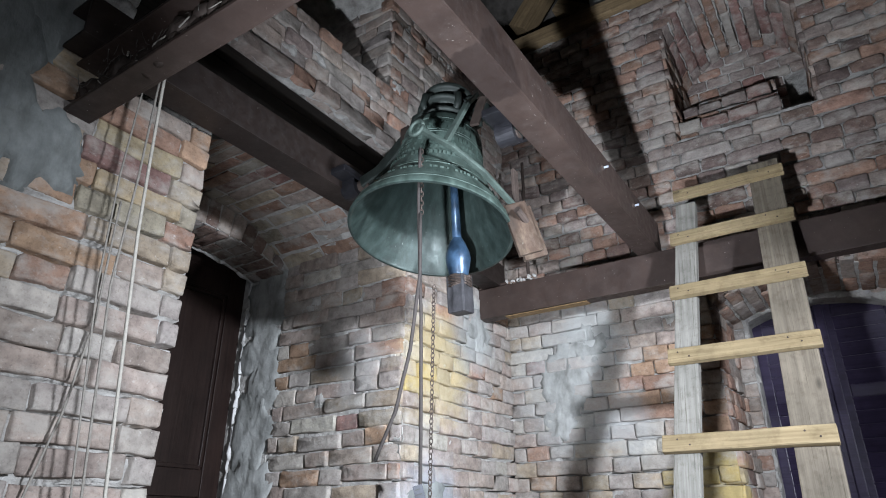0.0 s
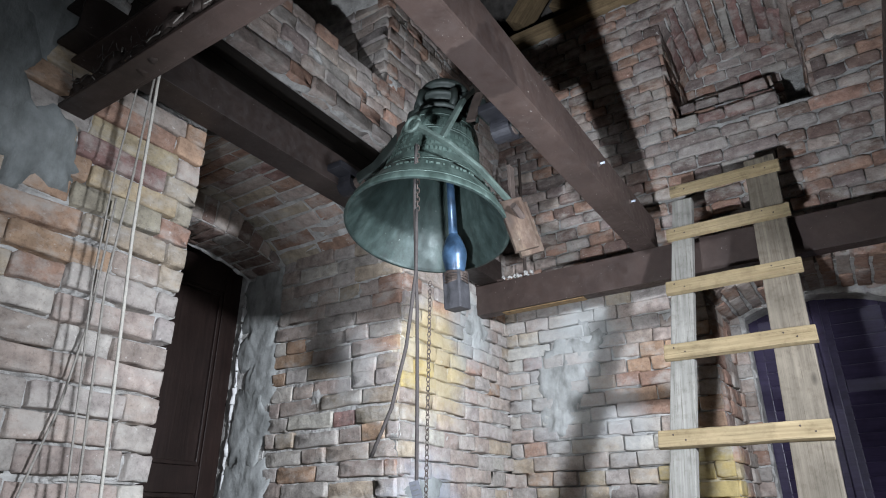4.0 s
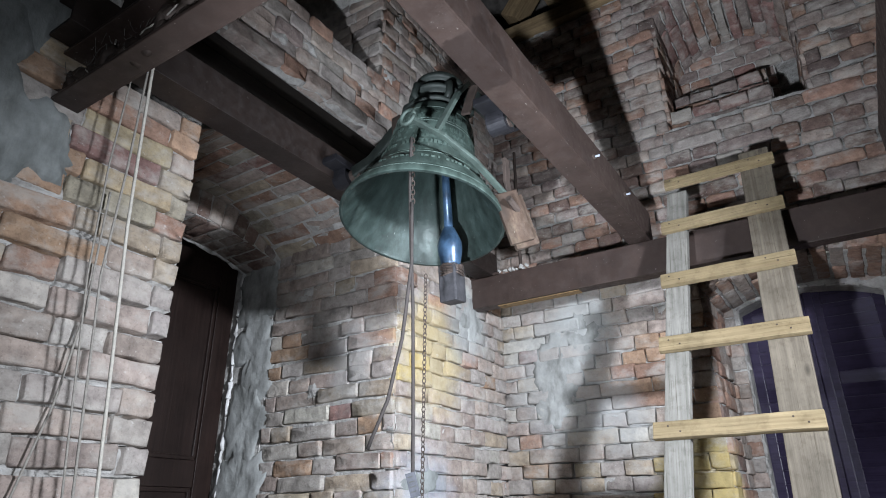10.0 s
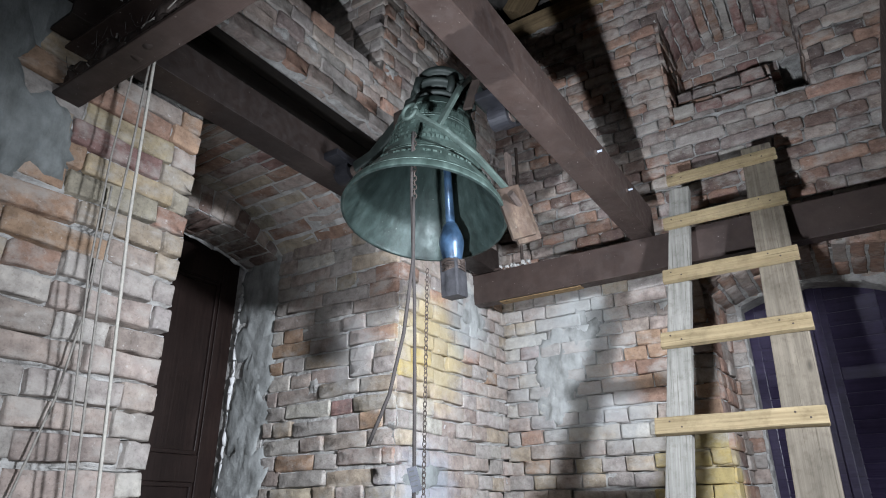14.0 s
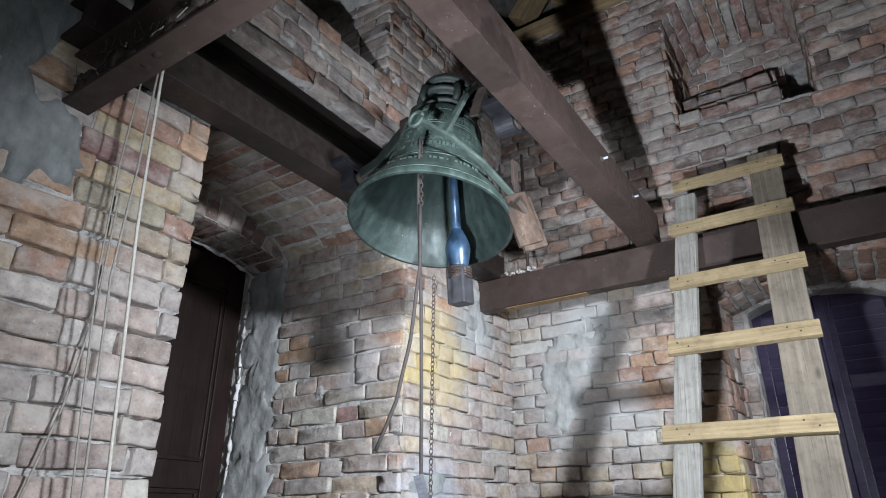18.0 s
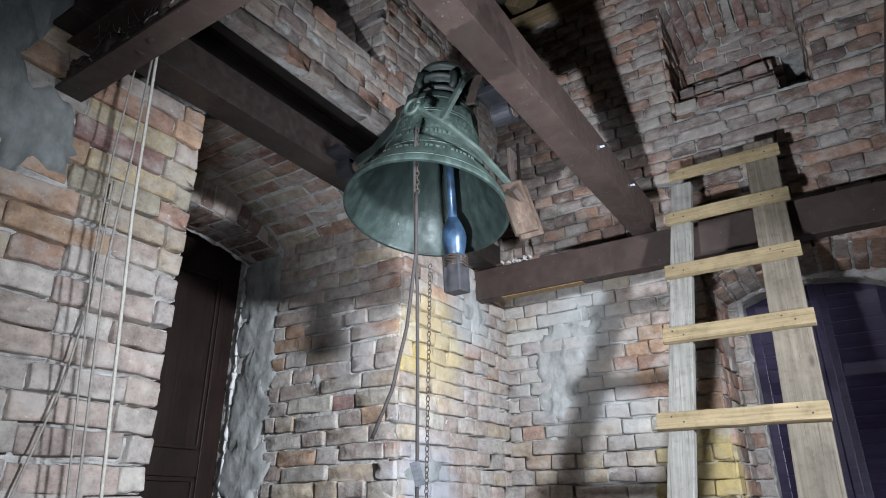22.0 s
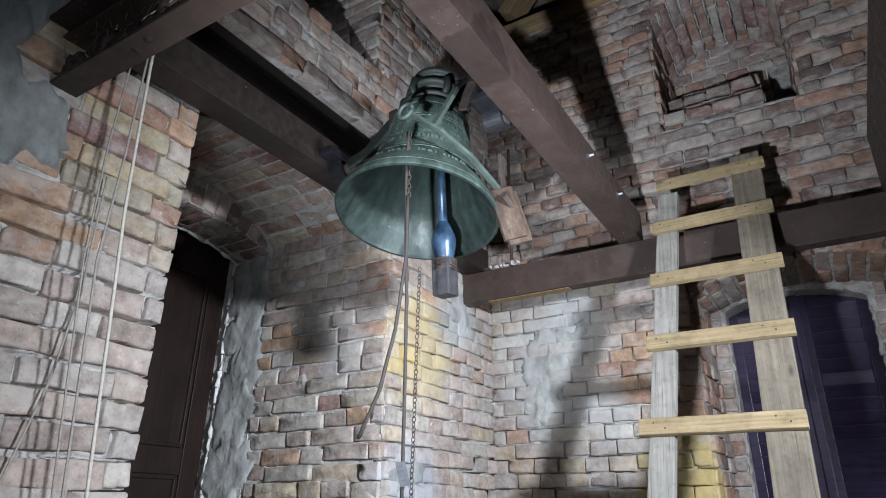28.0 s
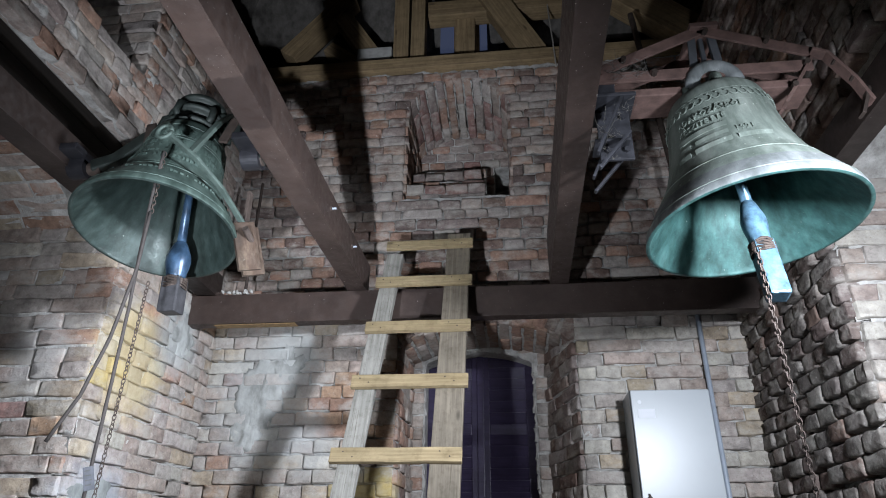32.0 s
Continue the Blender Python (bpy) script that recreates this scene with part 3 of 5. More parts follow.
wall_north = wall("wall_north", FN, XW + 0.0, XE - 0.0, [(0.05, 0.30, -0.05, WALL_TOP, [ON, ON_UP]), (0.30, 0.48, -0.05, WALL_TOP, [ON, ON_UP]), (0.48, 0.60, -0.05, WALL_TOP, [ON_DOOR, ON_UP]), (0.60, 0.95, -0.05, WALL_TOP, [ON_DOOR, POCKET]), (0.95, 1.3, -0.05, WALL_TOP, [ON_DOOR])], "old brick tower wall with arched door recess and bricked-up window")
# east wall: u runs south (-y) from the north corner, depth to the east
FE = face_frame((XE, YN, 0), (0, -1, 0), (-1, 0, 0))
OE = Opening(YN - 2.03, YN - 0.955, -0.05, 3.06, 0.22)
wall_east = wall("wall_east", FE, -1.3, YN - YS + 1.3, [(0.05, 1.2, -0.05, WALL_TOP, [OE]), (1.2, 1.35, -0.05, WALL_TOP, [])], "rough brick tower wall, tinted darker in place of shade, beside an embrasure")
# south wall, with the doorway recess from which the place is seen
FS = face_frame((0, YS, 0), (-1, 0, 0), (0, 1, 0))
OS = Opening(-0.62, 0.62, -0.05, 2.9, 0.17)
wall_south = wall("wall_south", FS, -XE, -XW, [(0, 1.1, -0.05, WALL_TOP, [OS]), (1.1, 1.3, -0.05, WALL_TOP, [])], "old brick tower wall with arched doorway recess")
wall_south.data.materials[0] = DARK_RENDER

single("floor", boxed(XW - 1.3, XE + 1.3, YS - 1.3, YN + 1.3, -0.25, -0.05), FLOORING, "dusty boarded bell chamber floor", "floor", kind="structure")

YELLOW = {"yellow": 2.5, "buff": 3, "cream": 3, "grey": 1}
REDS = {"red": 4, "pink": 3, "brown": 1}
CREAM = {"cream": 3, "buff": 2, "yellow": 1}
lay(wall_west, FW[1], 0.06, 0.955, 1.38, 3.02, 1, MIX_W, skip=lambda u, z: False, zones=[(0.75, 2.70, 0.36, {"orange": 3, "buff": 2, "pink": 1, "plum": 1.6, "ochre": 2.2, "red": 1.2, "moss": 1}), (0.65, 1.95, 0.5, {"grey": 4, "pink": 4, "cream": 1.5})], header=0.55)
lay(wall_west, FW[1], 2.11, YN, 1.38, 3.0, 2, MIX, zones=[(2.25, 2.5, 0.25, YELLOW), (2.6, 1.95, 0.4, {"grey": 3, "pink": 3, "cream": 1})], header=0.75)
lay(wall_west, FW[1], 0.06, YN, 3.43, WALL_TOP, 3, {"pink": 5, "red": 2.4, "grey": 2.5, "dim": 1}, [OW_UP], header=0.8, rough=1.6)
lay(wall_west, FW[1], 2.30, YN, 2.99, 3.45, 19, {"pink": 5, "grey": 2.5, "dim": 2})
lay(wall_north, FN[1], XW, -0.43, 1.38, 2.93, 4, MIX, zones=[(-0.72, 2.48, 0.34, {"orange": 5, "pink": 3, "red": 1}), (-0.82, 2.05, 0.16, CREAM), (-0.56, 1.84, 0.24, {"yellow": 6, "cream": 1})], header=0.8)
lay(wall_north, FN[1], 0.60, XE, 1.38, 2.93, 5, {"cream": 3, "grey": 3, "pink": 2, "buff": 2}, header=0.7)
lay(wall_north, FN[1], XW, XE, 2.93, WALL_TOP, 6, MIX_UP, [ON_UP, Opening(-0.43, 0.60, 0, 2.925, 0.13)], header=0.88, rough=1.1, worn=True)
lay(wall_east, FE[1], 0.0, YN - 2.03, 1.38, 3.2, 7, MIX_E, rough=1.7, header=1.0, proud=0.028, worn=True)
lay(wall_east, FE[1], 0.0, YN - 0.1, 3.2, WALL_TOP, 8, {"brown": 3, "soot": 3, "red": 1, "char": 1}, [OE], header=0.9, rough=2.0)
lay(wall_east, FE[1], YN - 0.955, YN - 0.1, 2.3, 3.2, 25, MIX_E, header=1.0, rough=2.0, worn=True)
FWJ = face_frame((XW - 1.12, 2.11, 0), (1, 0, 0), (0, -1, 0))
lay(wall_west, FWJ[1], 0.30, 1.12, 1.38, 3.14, 9, MIX, header=0.5)
FEJ = face_frame((XE, 2.03, 0), (1, 0, 0), (0, -1, 0))
lay(wall_east, FEJ[1], 0.0, 0.7, 1.38, 3.2, 10, {"cream": 3, "pink": 3, "grey": 2})
SPLAY = Vector((0.008, 0.48, 0)).normalized()
FNL = face_frame((-0.43, YN, 0), SPLAY, (SPLAY.y, -SPLAY.x, 0))
lay(wall_north, FNL[1], 0.0, 0.48, 1.38, 2.97, 11, REDS, zones=[(0.04, 1.78, 0.20, {"yellow": 5, "buff": 1})])
SPLAY = Vector((0.150, -0.48, 0)).normalized()
FNR = face_frame((0.450, YN + 0.48, 0), SPLAY, (SPLAY.y, -SPLAY.x, 0))
lay(wall_north, FNR[1], 0.0, 0.503, 1.38, 2.97, 12, {"dim": 3, "grey": 2, "brown": 1})
bm = bmesh.new()
for ax, bx in ((-0.43, -0.422), (0.60, 0.450)):
    foot = [bm.verts.new((x, y, -0.05)) for x, y in ((ax, YN + 0.012), (bx, YN + 0.492), (ax, YN + 0.492))]
    head = [bm.verts.new((v.co.x, v.co.y, 3.07)) for v in foot]
    bm.faces.new(foot), bm.faces.new(head)
    for k in range(3):
        bm.faces.new((foot[k], foot[(k + 1) % 3], head[(k + 1) % 3], head[k]))
bmesh.ops.recalc_face_normals(bm, faces=bm.faces)
part("splayed_jamb", bm, MORTAR, wall_north)
FNB = face_frame((0, YN + 0.48, 0), (1, 0, 0), (0, -1, 0))
lay(wall_north, FNB[1], -0.43, 0.60, 2.72, 3.08, 13, MIX, [Opening(-0.355, 0.392, 0, 2.82, 0.09)])
lay(wall_north, FNB[1], -0.420, -0.338, 1.38, 2.72, 26, {"red": 2, "pink": 3, "grey": 1}, header=1.0)
lay(wall_north, FNB[1], 0.374, 0.460, 1.38, 2.72, 24, {"cream": 2, "grey": 3, "pink": 2}, header=1.0)
FUP = face_frame((0, YN + 0.60, 0), (1, 0, 0), (0, -1, 0))
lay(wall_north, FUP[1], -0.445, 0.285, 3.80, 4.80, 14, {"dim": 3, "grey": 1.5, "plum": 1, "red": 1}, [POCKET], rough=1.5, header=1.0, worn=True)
FUL = face_frame((-0.445, YN, 0), (0, 1, 0), (1, 0, 0))
lay(wall_north, FUL[1], 0.0, 0.60, 3.80, 4.54, 15, {"red": 5, "brown": 1, "pink": 2})
FUR = face_frame((0.285, YN + 0.60, 0), (0, -1, 0), (-1, 0, 0))
lay(wall_north, FUR[1], 0.0, 0.60, 3.80, 4.54, 16, MIX_UP)
# a broken ledge of older brickwork inside the niche
for back, head, end, seed in ((0.05, 3.905, 0.11, 63), (0.15, 4.02, 0.10, 65), (0.26, 4.135, 0.07, 67), (0.37, 4.25, 0.10, 69), (0.48, 4.335, 0.06, 73)):
    part("niche_ledge", boxed(-0.44, end - 0.01, YN + back + 0.014, YN + back + 0.122, 3.79, head - 0.02), MORTAR_DIM, wall_north)
    LEDGE = face_frame((0, YN + back, 0), (1, 0, 0), (0, -1, 0))
    lay(wall_north, LEDGE[1], -0.44, end, 3.79, head, seed, {"dim": 2, "grey": 2, "red": 1.5, "plum": 1}, rough=1.2, header=1.0, worn=True)
    skim(wall_north, LEDGE[1], -0.44, end, 3.79, head - 0.012, seed + 1, (), 0.004, wash=0.9, mat=MORTAR_DIM)
FWU = face_frame((XW - 0.6, 1.93, 0), (1, 0, 0), (0, -1, 0))
lay(wall_west, FWU[1], 0.0, 0.6, 3.80, 4.5, 17, {"pink": 3, "grey": 4})


FWD = face_frame((XW - 0.84, 0, 0), (0, 1, 0), (1, 0, 0))
lay(wall_west, FWD[1], 1.0, 2.1, 3.05, 3.34, 18, {"brown": 3, "soot": 3, "dim": 2}, [Opening(1.0, 2.105, -0.05, 3.20, 0.09)])


def soffit(parent, fr, o, d0, d1, count, length, seed, mix, reach=0.0, drop=0.0):
    """Bricks on edge across the underside of an arch: count round it, laid end to end into the depth."""
    rnd = random.Random(seed)
    half = (o.u1 - o.u0) / 2
    for k in range(count):
        s = (k + 0.5) / count
        u = o.u0 + (o.u1 - o.u0) * s
        slope = math.atan2(o.top(u + 0.01) - o.top(u - 0.01), 0.02)
        wide = (o.u1 - o.u0) / count / math.cos(slope)
        d = d0 - rnd.uniform(0, length * 0.5) - reach
        while d < d1 - 0.03:
            a, b = max(d, d0 - reach), min(d + length, d1)
            if b - a > 0.03:
                size = b - a
                pool, base = (STRETCHERS, 0.285) if size > 0.2 else (HEADERS, 0.14)
                m = Matrix.Translation(fr[0](u, (a + b) / 2, o.top(u) - 0.008 - drop * (a + b) / 2 + rnd.uniform(-0.006, 0.006)))
                # local x into the depth, local -y down to the room, local z round the arch
                m = m @ fr[1].to_3x3().to_4x4() @ Matrix.Rotation(-drop, 4, "X") @ Matrix.Rotation(-slope, 4, "Y") @ Matrix(((0, 0, 1, 0), (1, 0, 0, 0), (0, 1, 0, 0), (0, 0, 0, 1)))
                put_brick(parent, pool[rnd.randrange(len(pool))], m, (size - 0.01) / base, (wide - 0.013) / 0.066 * rnd.uniform(0.95, 1.02), tint(rnd, mix))
            d += length


def arch_ring(parent, fr, o, count, tall, seed, mix):
    """Bricks set on end round the head of an opening, flush with the wall face."""
    rnd = random.Random(seed)
    for k in range(count):
        u = o.u0 + (o.u1 - o.u0) * (k + 0.5) / count
        slope = math.atan2(o.top(u + 0.01) - o.top(u - 0.01), 0.02) + 0.35 * (u - (o.u0 + o.u1) / 2) * -1
        wide = (o.u1 - o.u0) / count
        m = Matrix.Translation(fr[0](u, -0.012 + rnd.uniform(-0.006, 0.006), o.top(u) + tall / 2)) @ fr[1].to_3x3().to_4x4() @ Matrix.Rotation(-slope + math.pi / 2, 4, "Y")
        put_brick(parent, COBBLED[rnd.randrange(len(COBBLED))], m, tall / 0.14 * rnd.uniform(0.95, 1.0), (wide - 0.006) / 0.066, tint(rnd, mix))


arch_ring(wall_west, FWD, OW_DOOR, 14, 0.16, 29, {"brown": 3, "dim": 3, "pink": 2})
arch_ring(wall_north, FN, ON, 14, 0.14, 28, {"red": 2, "brown": 3, "dim": 2})
soffit(wall_west, FW, OW, 0.25, 0.84, 15, 0.29, 20, {"red": 3, "plum": 2, "pink": 2, "moss": 3, "buff": 1})
soffit(wall_west, FW, OW_DOOR, 0.84, 1.10, 14, 0.26, 21, {"brown": 4, "grey": 2})
soffit(wall_north, FN, ON_UP, 0.0, 0.60, 11, 0.30, 22, {"red": 2, "plum": 2, "dim": 2, "grey": 2, "pink": 1}, 0.012, 0.13)
soffit(wall_north, FN, ON, 0.0, 0.48, 14, 0.30, 23, REDS, 0.012)


def squeezed_joints(parent, fr, o, count, depth, drop, seed):
    """White lime squeezed out between the bricks of an arch, in broken strands."""
    rnd = random.Random(seed)
    bm = bmesh.new()
    for k in range(count + 1):
        u = o.u0 + (o.u1 - o.u0) * min(max(k / count, 0.012), 0.988)
        d = -0.014
        while d < depth - 0.12:
            run = rnd.uniform(0.05, 0.20)
            if rnd.random() < 0.75 - 0.5 * d / depth:
                path = [fr[0](u + rnd.uniform(-0.004, 0.004), d + run * q / 5, o.top(u) - 0.013 - drop * (d + run * q / 5) + rnd.uniform(-0.004, 0.003)) for q in range(6)]
                tube(bm, path, rnd.uniform(0.0035, 0.007), 5)
            d += run + rnd.uniform(0.0, 0.05)
    return tagged(part("squeezed_mortar", bm, MORTAR_WHITE, parent, "white lime squeezed from the joints", smooth=True), kind="stuff")


squeezed_joints(wall_north, FN, ON_UP, 11, 0.60, 0.13, 71)

# mortar sheets in front of the wall cores
skim(wall_west, FW[1], 0.06, 0.955, 1.38, 3.04, 1, (), 0.002, wash=0.95, mat=MORTAR_WHITE)
skim(wall_west, FW[1], 2.11, YN, 1.38, 3.04, 2, (), 0.001, wash=0.95, mat=MORTAR_WHITE)
skim(wall_west, FW[1], 0.06, YN, 3.04, WALL_TOP, 3, [OW_UP, OW, SLOT], -0.005, wash=0.45, mat=MORTAR_WHITE)
skim(wall_north, FN[1], XW, -0.43, 1.38, 2.9, 4, (), 0.001, wash=0.95, mat=MORTAR_WHITE)
skim(wall_north, FN[1], 0.60, XE, 1.38, 2.9, 5, (), 0.001, wash=0.95, mat=MORTAR_WHITE)
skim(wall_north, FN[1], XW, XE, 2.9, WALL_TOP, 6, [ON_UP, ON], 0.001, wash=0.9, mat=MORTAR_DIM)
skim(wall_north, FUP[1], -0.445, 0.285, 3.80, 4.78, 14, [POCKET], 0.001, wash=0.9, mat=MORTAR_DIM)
skim(wall_east, FE[1], 0.0, YN - 2.03, 1.38, 3.2, 7, level=0.014, swell=0.012, wash=0.5, mat=MORTAR_DARK)
skim(wall_west, FWJ[1], 0.28, 1.12, 1.38, 3.14, 9, (), 0.001, wash=0.95, mat=MORTAR_WHITE)
skim(wall_east, FEJ[1], 0.0, 0.7, 1.38, 3.2, 10, (), 0.002, mat=MORTAR_WHITE)
skim(wall_north, FNL[1], 0.0, 0.48, 1.38, 2.97, 11, mat=MORTAR_WHITE)
skim(wall_north, FNR[1], 0.0, 0.503, 1.38, 2.97, 12)
skim(wall_north, FNB[1], 0.371, 0.457, 1.38, 2.76, 13, mat=MORTAR_WHITE)
skim(wall_north, FNB[1], -0.424, -0.335, 1.38, 2.76, 27, mat=MORTAR_WHITE)


# ---- steel beams ----
def steel_beam(name, bm, m, label, mat=STEEL):
    return single(name, bm, mat, label, "beam", m, "bell chamber beams")


HB = (2.79, 2.81, 0.172)     # front, foot and height of the north cross beam
steel_beam("steel_beam", channel(XE - XW + 0.30, HB[2], 0.075), pose(XW - 0.09, HB[0], HB[1]), "brown painted steel channel beam across the wall corner")
steel_beam("steel_beam", channel(XE - XW + 0.30, HB[2], 0.078), pose(XE + 0.15, 0.555, HB[1], 0, 0, 180), "brown steel channel beam with cobwebs and debris in it")
TOPZ = HB[1] + HB[2] + 0.002
LONG = 2.84 - 0.42
steel_beam("steel_beam", channel(LONG, 0.168, 0.108), pose(-0.662 + 0.108, 0.42, TOPZ, 0, 0, 90), "brown painted steel channel beam with a paint stain")
steel_beam("steel_beam", channel(LONG, 0.30, 0.098), pose(0.462, 0.42 + LONG, TOPZ, 0, 0, -90), "brown painted deep steel channel beam")
steel_beam("steel_beam", channel(LONG, 0.135, 0.115), pose(-1.435, 0.42, TOPZ, 0, 0, 90), "brown steel channel beam along the wall, darkened as if in shade", STEEL_SHADED)

steel_beam("steel_beam", channel(LONG, 0.135, 0.085), pose(1.468, 0.42 + LONG, TOPZ, 0, 0, -90), "brown steel channel beam along the wall, darkened as if in shade", STEEL_SHADED)
for y in (2.03, 2.42):
    bolt = thing("beam_bolt", "small bright steel bolt in the beam side", "bolt", pose(-0.554, y, TOPZ + 0.085), "beam bolts")
    part("shank", rod(bmesh.new(), (0, 0, 0), (0.028, 0, 0), 0.005, 8), PIPE_GREY, bolt)
    part("nut", rod(bmesh.new(), (0, 0, 0), (0.010, 0, 0), 0.012, 6), IRON, bolt)


def debris():
    """Dirt, twigs and cobwebs that fill the open channel of the south beam."""
    rnd = random.Random(5)
    t = thing("debris", "dark dirt, twigs and nest remains in the steel channel", "debris", pose(0, 0, 0))
    bm = bmesh.new()
    for i in range(150):
        x = -1.62 + 0.78 * rnd.random() ** 1.5
        size = rnd.uniform(0.010, 0.026)
        m = Matrix.Translation((x, rnd.uniform(0.503, 0.538), 2.823 + size * rnd.uniform(0.7, 3.2))) @ Euler((rnd.random() * 3, rnd.random() * 3, 0)).to_matrix().to_4x4() @ Matrix.Diagonal((1.6, 0.8, 1.0, 1))
        bmesh.ops.create_icosphere(bm, subdivisions=2, radius=size, matrix=m)
    for v in bm.verts:
        v.co += 0.008 * noise.noise_vector(v.co * 45)
    tagged(part("dirt", bm, IRON, t, "dark crumbling dirt", smooth=True), kind="stuff")
    bm = bmesh.new()
    for i in range(34):
        x, y, z = -1.6 + 0.7 * rnd.random() ** 1.4, rnd.uniform(0.485, 0.53), rnd.uniform(2.832, 2.90)
        d = Vector((rnd.uniform(-1, 1), rnd.uniform(-0.3, 0.3), rnd.uniform(-0.5, 0.8))).normalized() * rnd.uniform(0.01, 0.045)
        rod(bm, Vector((x, y, z)), Vector((x, y, z)) + d, rnd.uniform(0.0010, 0.0026), 5)
    tagged(part("twigs", bm, ROPE_GREY, t, "pale twigs and flakes"), kind="stuff")


debris()


# ---- ladder ----
def ladder():
    slope = 0.38
    tilt = math.degrees(math.atan(slope))
    t = thing("ladder", "home-made board ladder leaning on the steel beam", "ladder", pose(0, 2.25 - slope * 2.05, -0.05, -tilt, 0, 0))
    k = math.sqrt(1 + slope * slope)

    def up(z):
        return (z + 0.05) * k

    for name, foot, head, w, top in (("stile", -0.545, -0.382, 0.090, 3.16), ("stile", -0.055, -0.030, 0.128, 3.30)):
        bm = bmesh.new()
        bar(bm, (foot, 0.030, 0), (head, 0.030, up(top)), w, 0.042, (0, 1, 0), 0.004)
        part(name, bm, LADDER_WHITE if top < 3.2 else LADDER_GREY, t, "pale limed board stile" if top < 3.2 else "weathered grey board stile")
    for i, (z, x0, x1, x2, tip) in enumerate(((3.205, -0.430, 0.050, 0.058, 0.0), (2.940, -0.455, 0.052, 0.06, 0.0), (2.652, -0.468, 0.050, 0.062, 0.0), (2.353, -0.486, 0.046, 0.066, 0.0), (2.012, -0.518, 0.030, 0.064, 0.0), (1.68, -0.53, 0.03, 0.064, 0), (1.36, -0.54, 0.03, 0.064, 0), (1.03, -0.55, 0.02, 0.064, 0), (0.70, -0.56, 0.01, 0.064, 0), (0.38, -0.57, 0.01, 0.064, 0))):
        bm = bmesh.new()
        box(bm, x0, x1, -0.018, 0.006, up(z) - x2 / 2, up(z) + x2 / 2, 0.003)
        bmesh.ops.subdivide_edges(bm, edges=[e for e in bm.edges if e.calc_length() > 0.3], cuts=5)
        for v in bm.verts:
            v.co.z += 0.004 * noise.noise(Vector((v.co.x * 7, i * 3.1, v.co.z)))
        rung = part("rung", bm, LADDER_PALE, t, "pale nailed board rung")
        for foot, head in ((-0.545, -0.382), (-0.055, -0.030)):
            xs = foot + (head - foot) * up(z) / up(3.2)
            for dx, dz in ((-0.022, 0.012), (0.020, -0.011)):
                part("nail", rod(bmesh.new(), (xs + dx, -0.0195, up(z) + dz), (xs + dx, -0.012, up(z) + dz), 0.0035, 8), IRON, rung)
    return t


ladder()


# ---- bells ----
def bell_profile(r, h, t=0.06):
    """The outline of a bell of lip radius r and height h, mouth at z = 0: up the outside, down the inside."""
    out = [(1.00, 0.00), (1.00, 0.015), (0.975, 0.06), (0.90, 0.14), (0.82, 0.22), (0.72, 0.32), (0.64, 0.44), (0.585, 0.56), (0.545, 0.70), (0.52, 0.82), (0.495, 0.90), (0.45, 0.955), (0.37, 0.985), (0.22, 1.0), (0.0, 1.0)]
    inn = [(0.0, 0.93), (0.20, 0.93), (0.34, 0.91), (0.41, 0.87), (0.445, 0.80), (0.48, 0.68), (0.53, 0.50), (0.61, 0.36), (0.68, 0.26), (0.78, 0.17), (0.87, 0.09), (0.945, 0.02), (0.965, -0.002), (1.0, 0.0)]
    return [(a * r, b * h) for a, b in out], [(a * r, b * h) for a, b in inn]


def fine(profile, steps=3):
    """Rounds a profile with a Catmull-Rom curve."""
    p = [profile[0], *profile, profile[-1]]
    made = []
    for i in range(1, len(p) - 2):
        for s in range(steps):
            u = s / steps
            made.append(tuple(0.5 * (2 * p[i][k] + (p[i + 1][k] - p[i - 1][k]) * u + (2 * p[i - 1][k] - 5 * p[i][k] + 4 * p[i + 1][k] - p[i + 2][k]) * u * u + (3 * p[i][k] - p[i - 1][k] - 3 * p[i + 1][k] + p[i + 2][k]) * u ** 3) for k in (0, 1)))
    return made + [profile[-1]]


def bell_bands(bm, r, h, heights):
    """Raised mouldings round the bell."""
    out = fine(bell_profile(r, h)[0], 6)
    for z, size in heights:
        rr = min(out, key=lambda q: abs(q[1] - z * h))[0]
        lathe(bm, [(rr - 0.004, z * h - size), (rr + size * 0.7, z * h - size * 0.4), (rr + size * 0.7, z * h + size * 0.4), (rr - 0.004, z * h + size)], 64)
    return bm


def clapper(parent, top, length, ball, tilt, mat, block=0.042, end=None):
    bm = bmesh.new()
    rod(bm, (0, 0, 0), (0, 0, -length * 0.66), 0.012, 10, 0.017)
    c = part("clapper", bm, mat, parent, "worn blue painted iron clapper", pose(*top, *tilt), True)
    bm = bmesh.new()
    lathe(bm, fine([(0.0, -length * 0.62), (0.019, -length * 0.64), (ball * 0.8, -length * 0.695), (ball, -length * 0.75), (ball * 0.85, -length * 0.82), (0.026, -length * 0.88), (0.0, -length * 0.885)]), 20)
    part("clapper_ball", bm, mat, c, smooth=True)
    bm = bmesh.new()
    box(bm, -block, block, -block, block, -length * (1.07 if end else 1.13), -length * 0.86, 0.006)
    part("clapper_weight", bm, end or mat, c, "square iron weight wired on")
    bm = bmesh.new()
    for i in range(5):
        z = -length * (0.87 + 0.012 * i)
        tube(bm, [((block + 0.006) * math.cos(a), (block + 0.006) * math.sin(a), z + 0.004 * math.sin(3 * a + i)) for a in (2 * math.pi * k / 14 for k in range(15))], 0.004, 5)
    part("binding_wire", bm, IRON, c, "rusty binding wire")
    return c


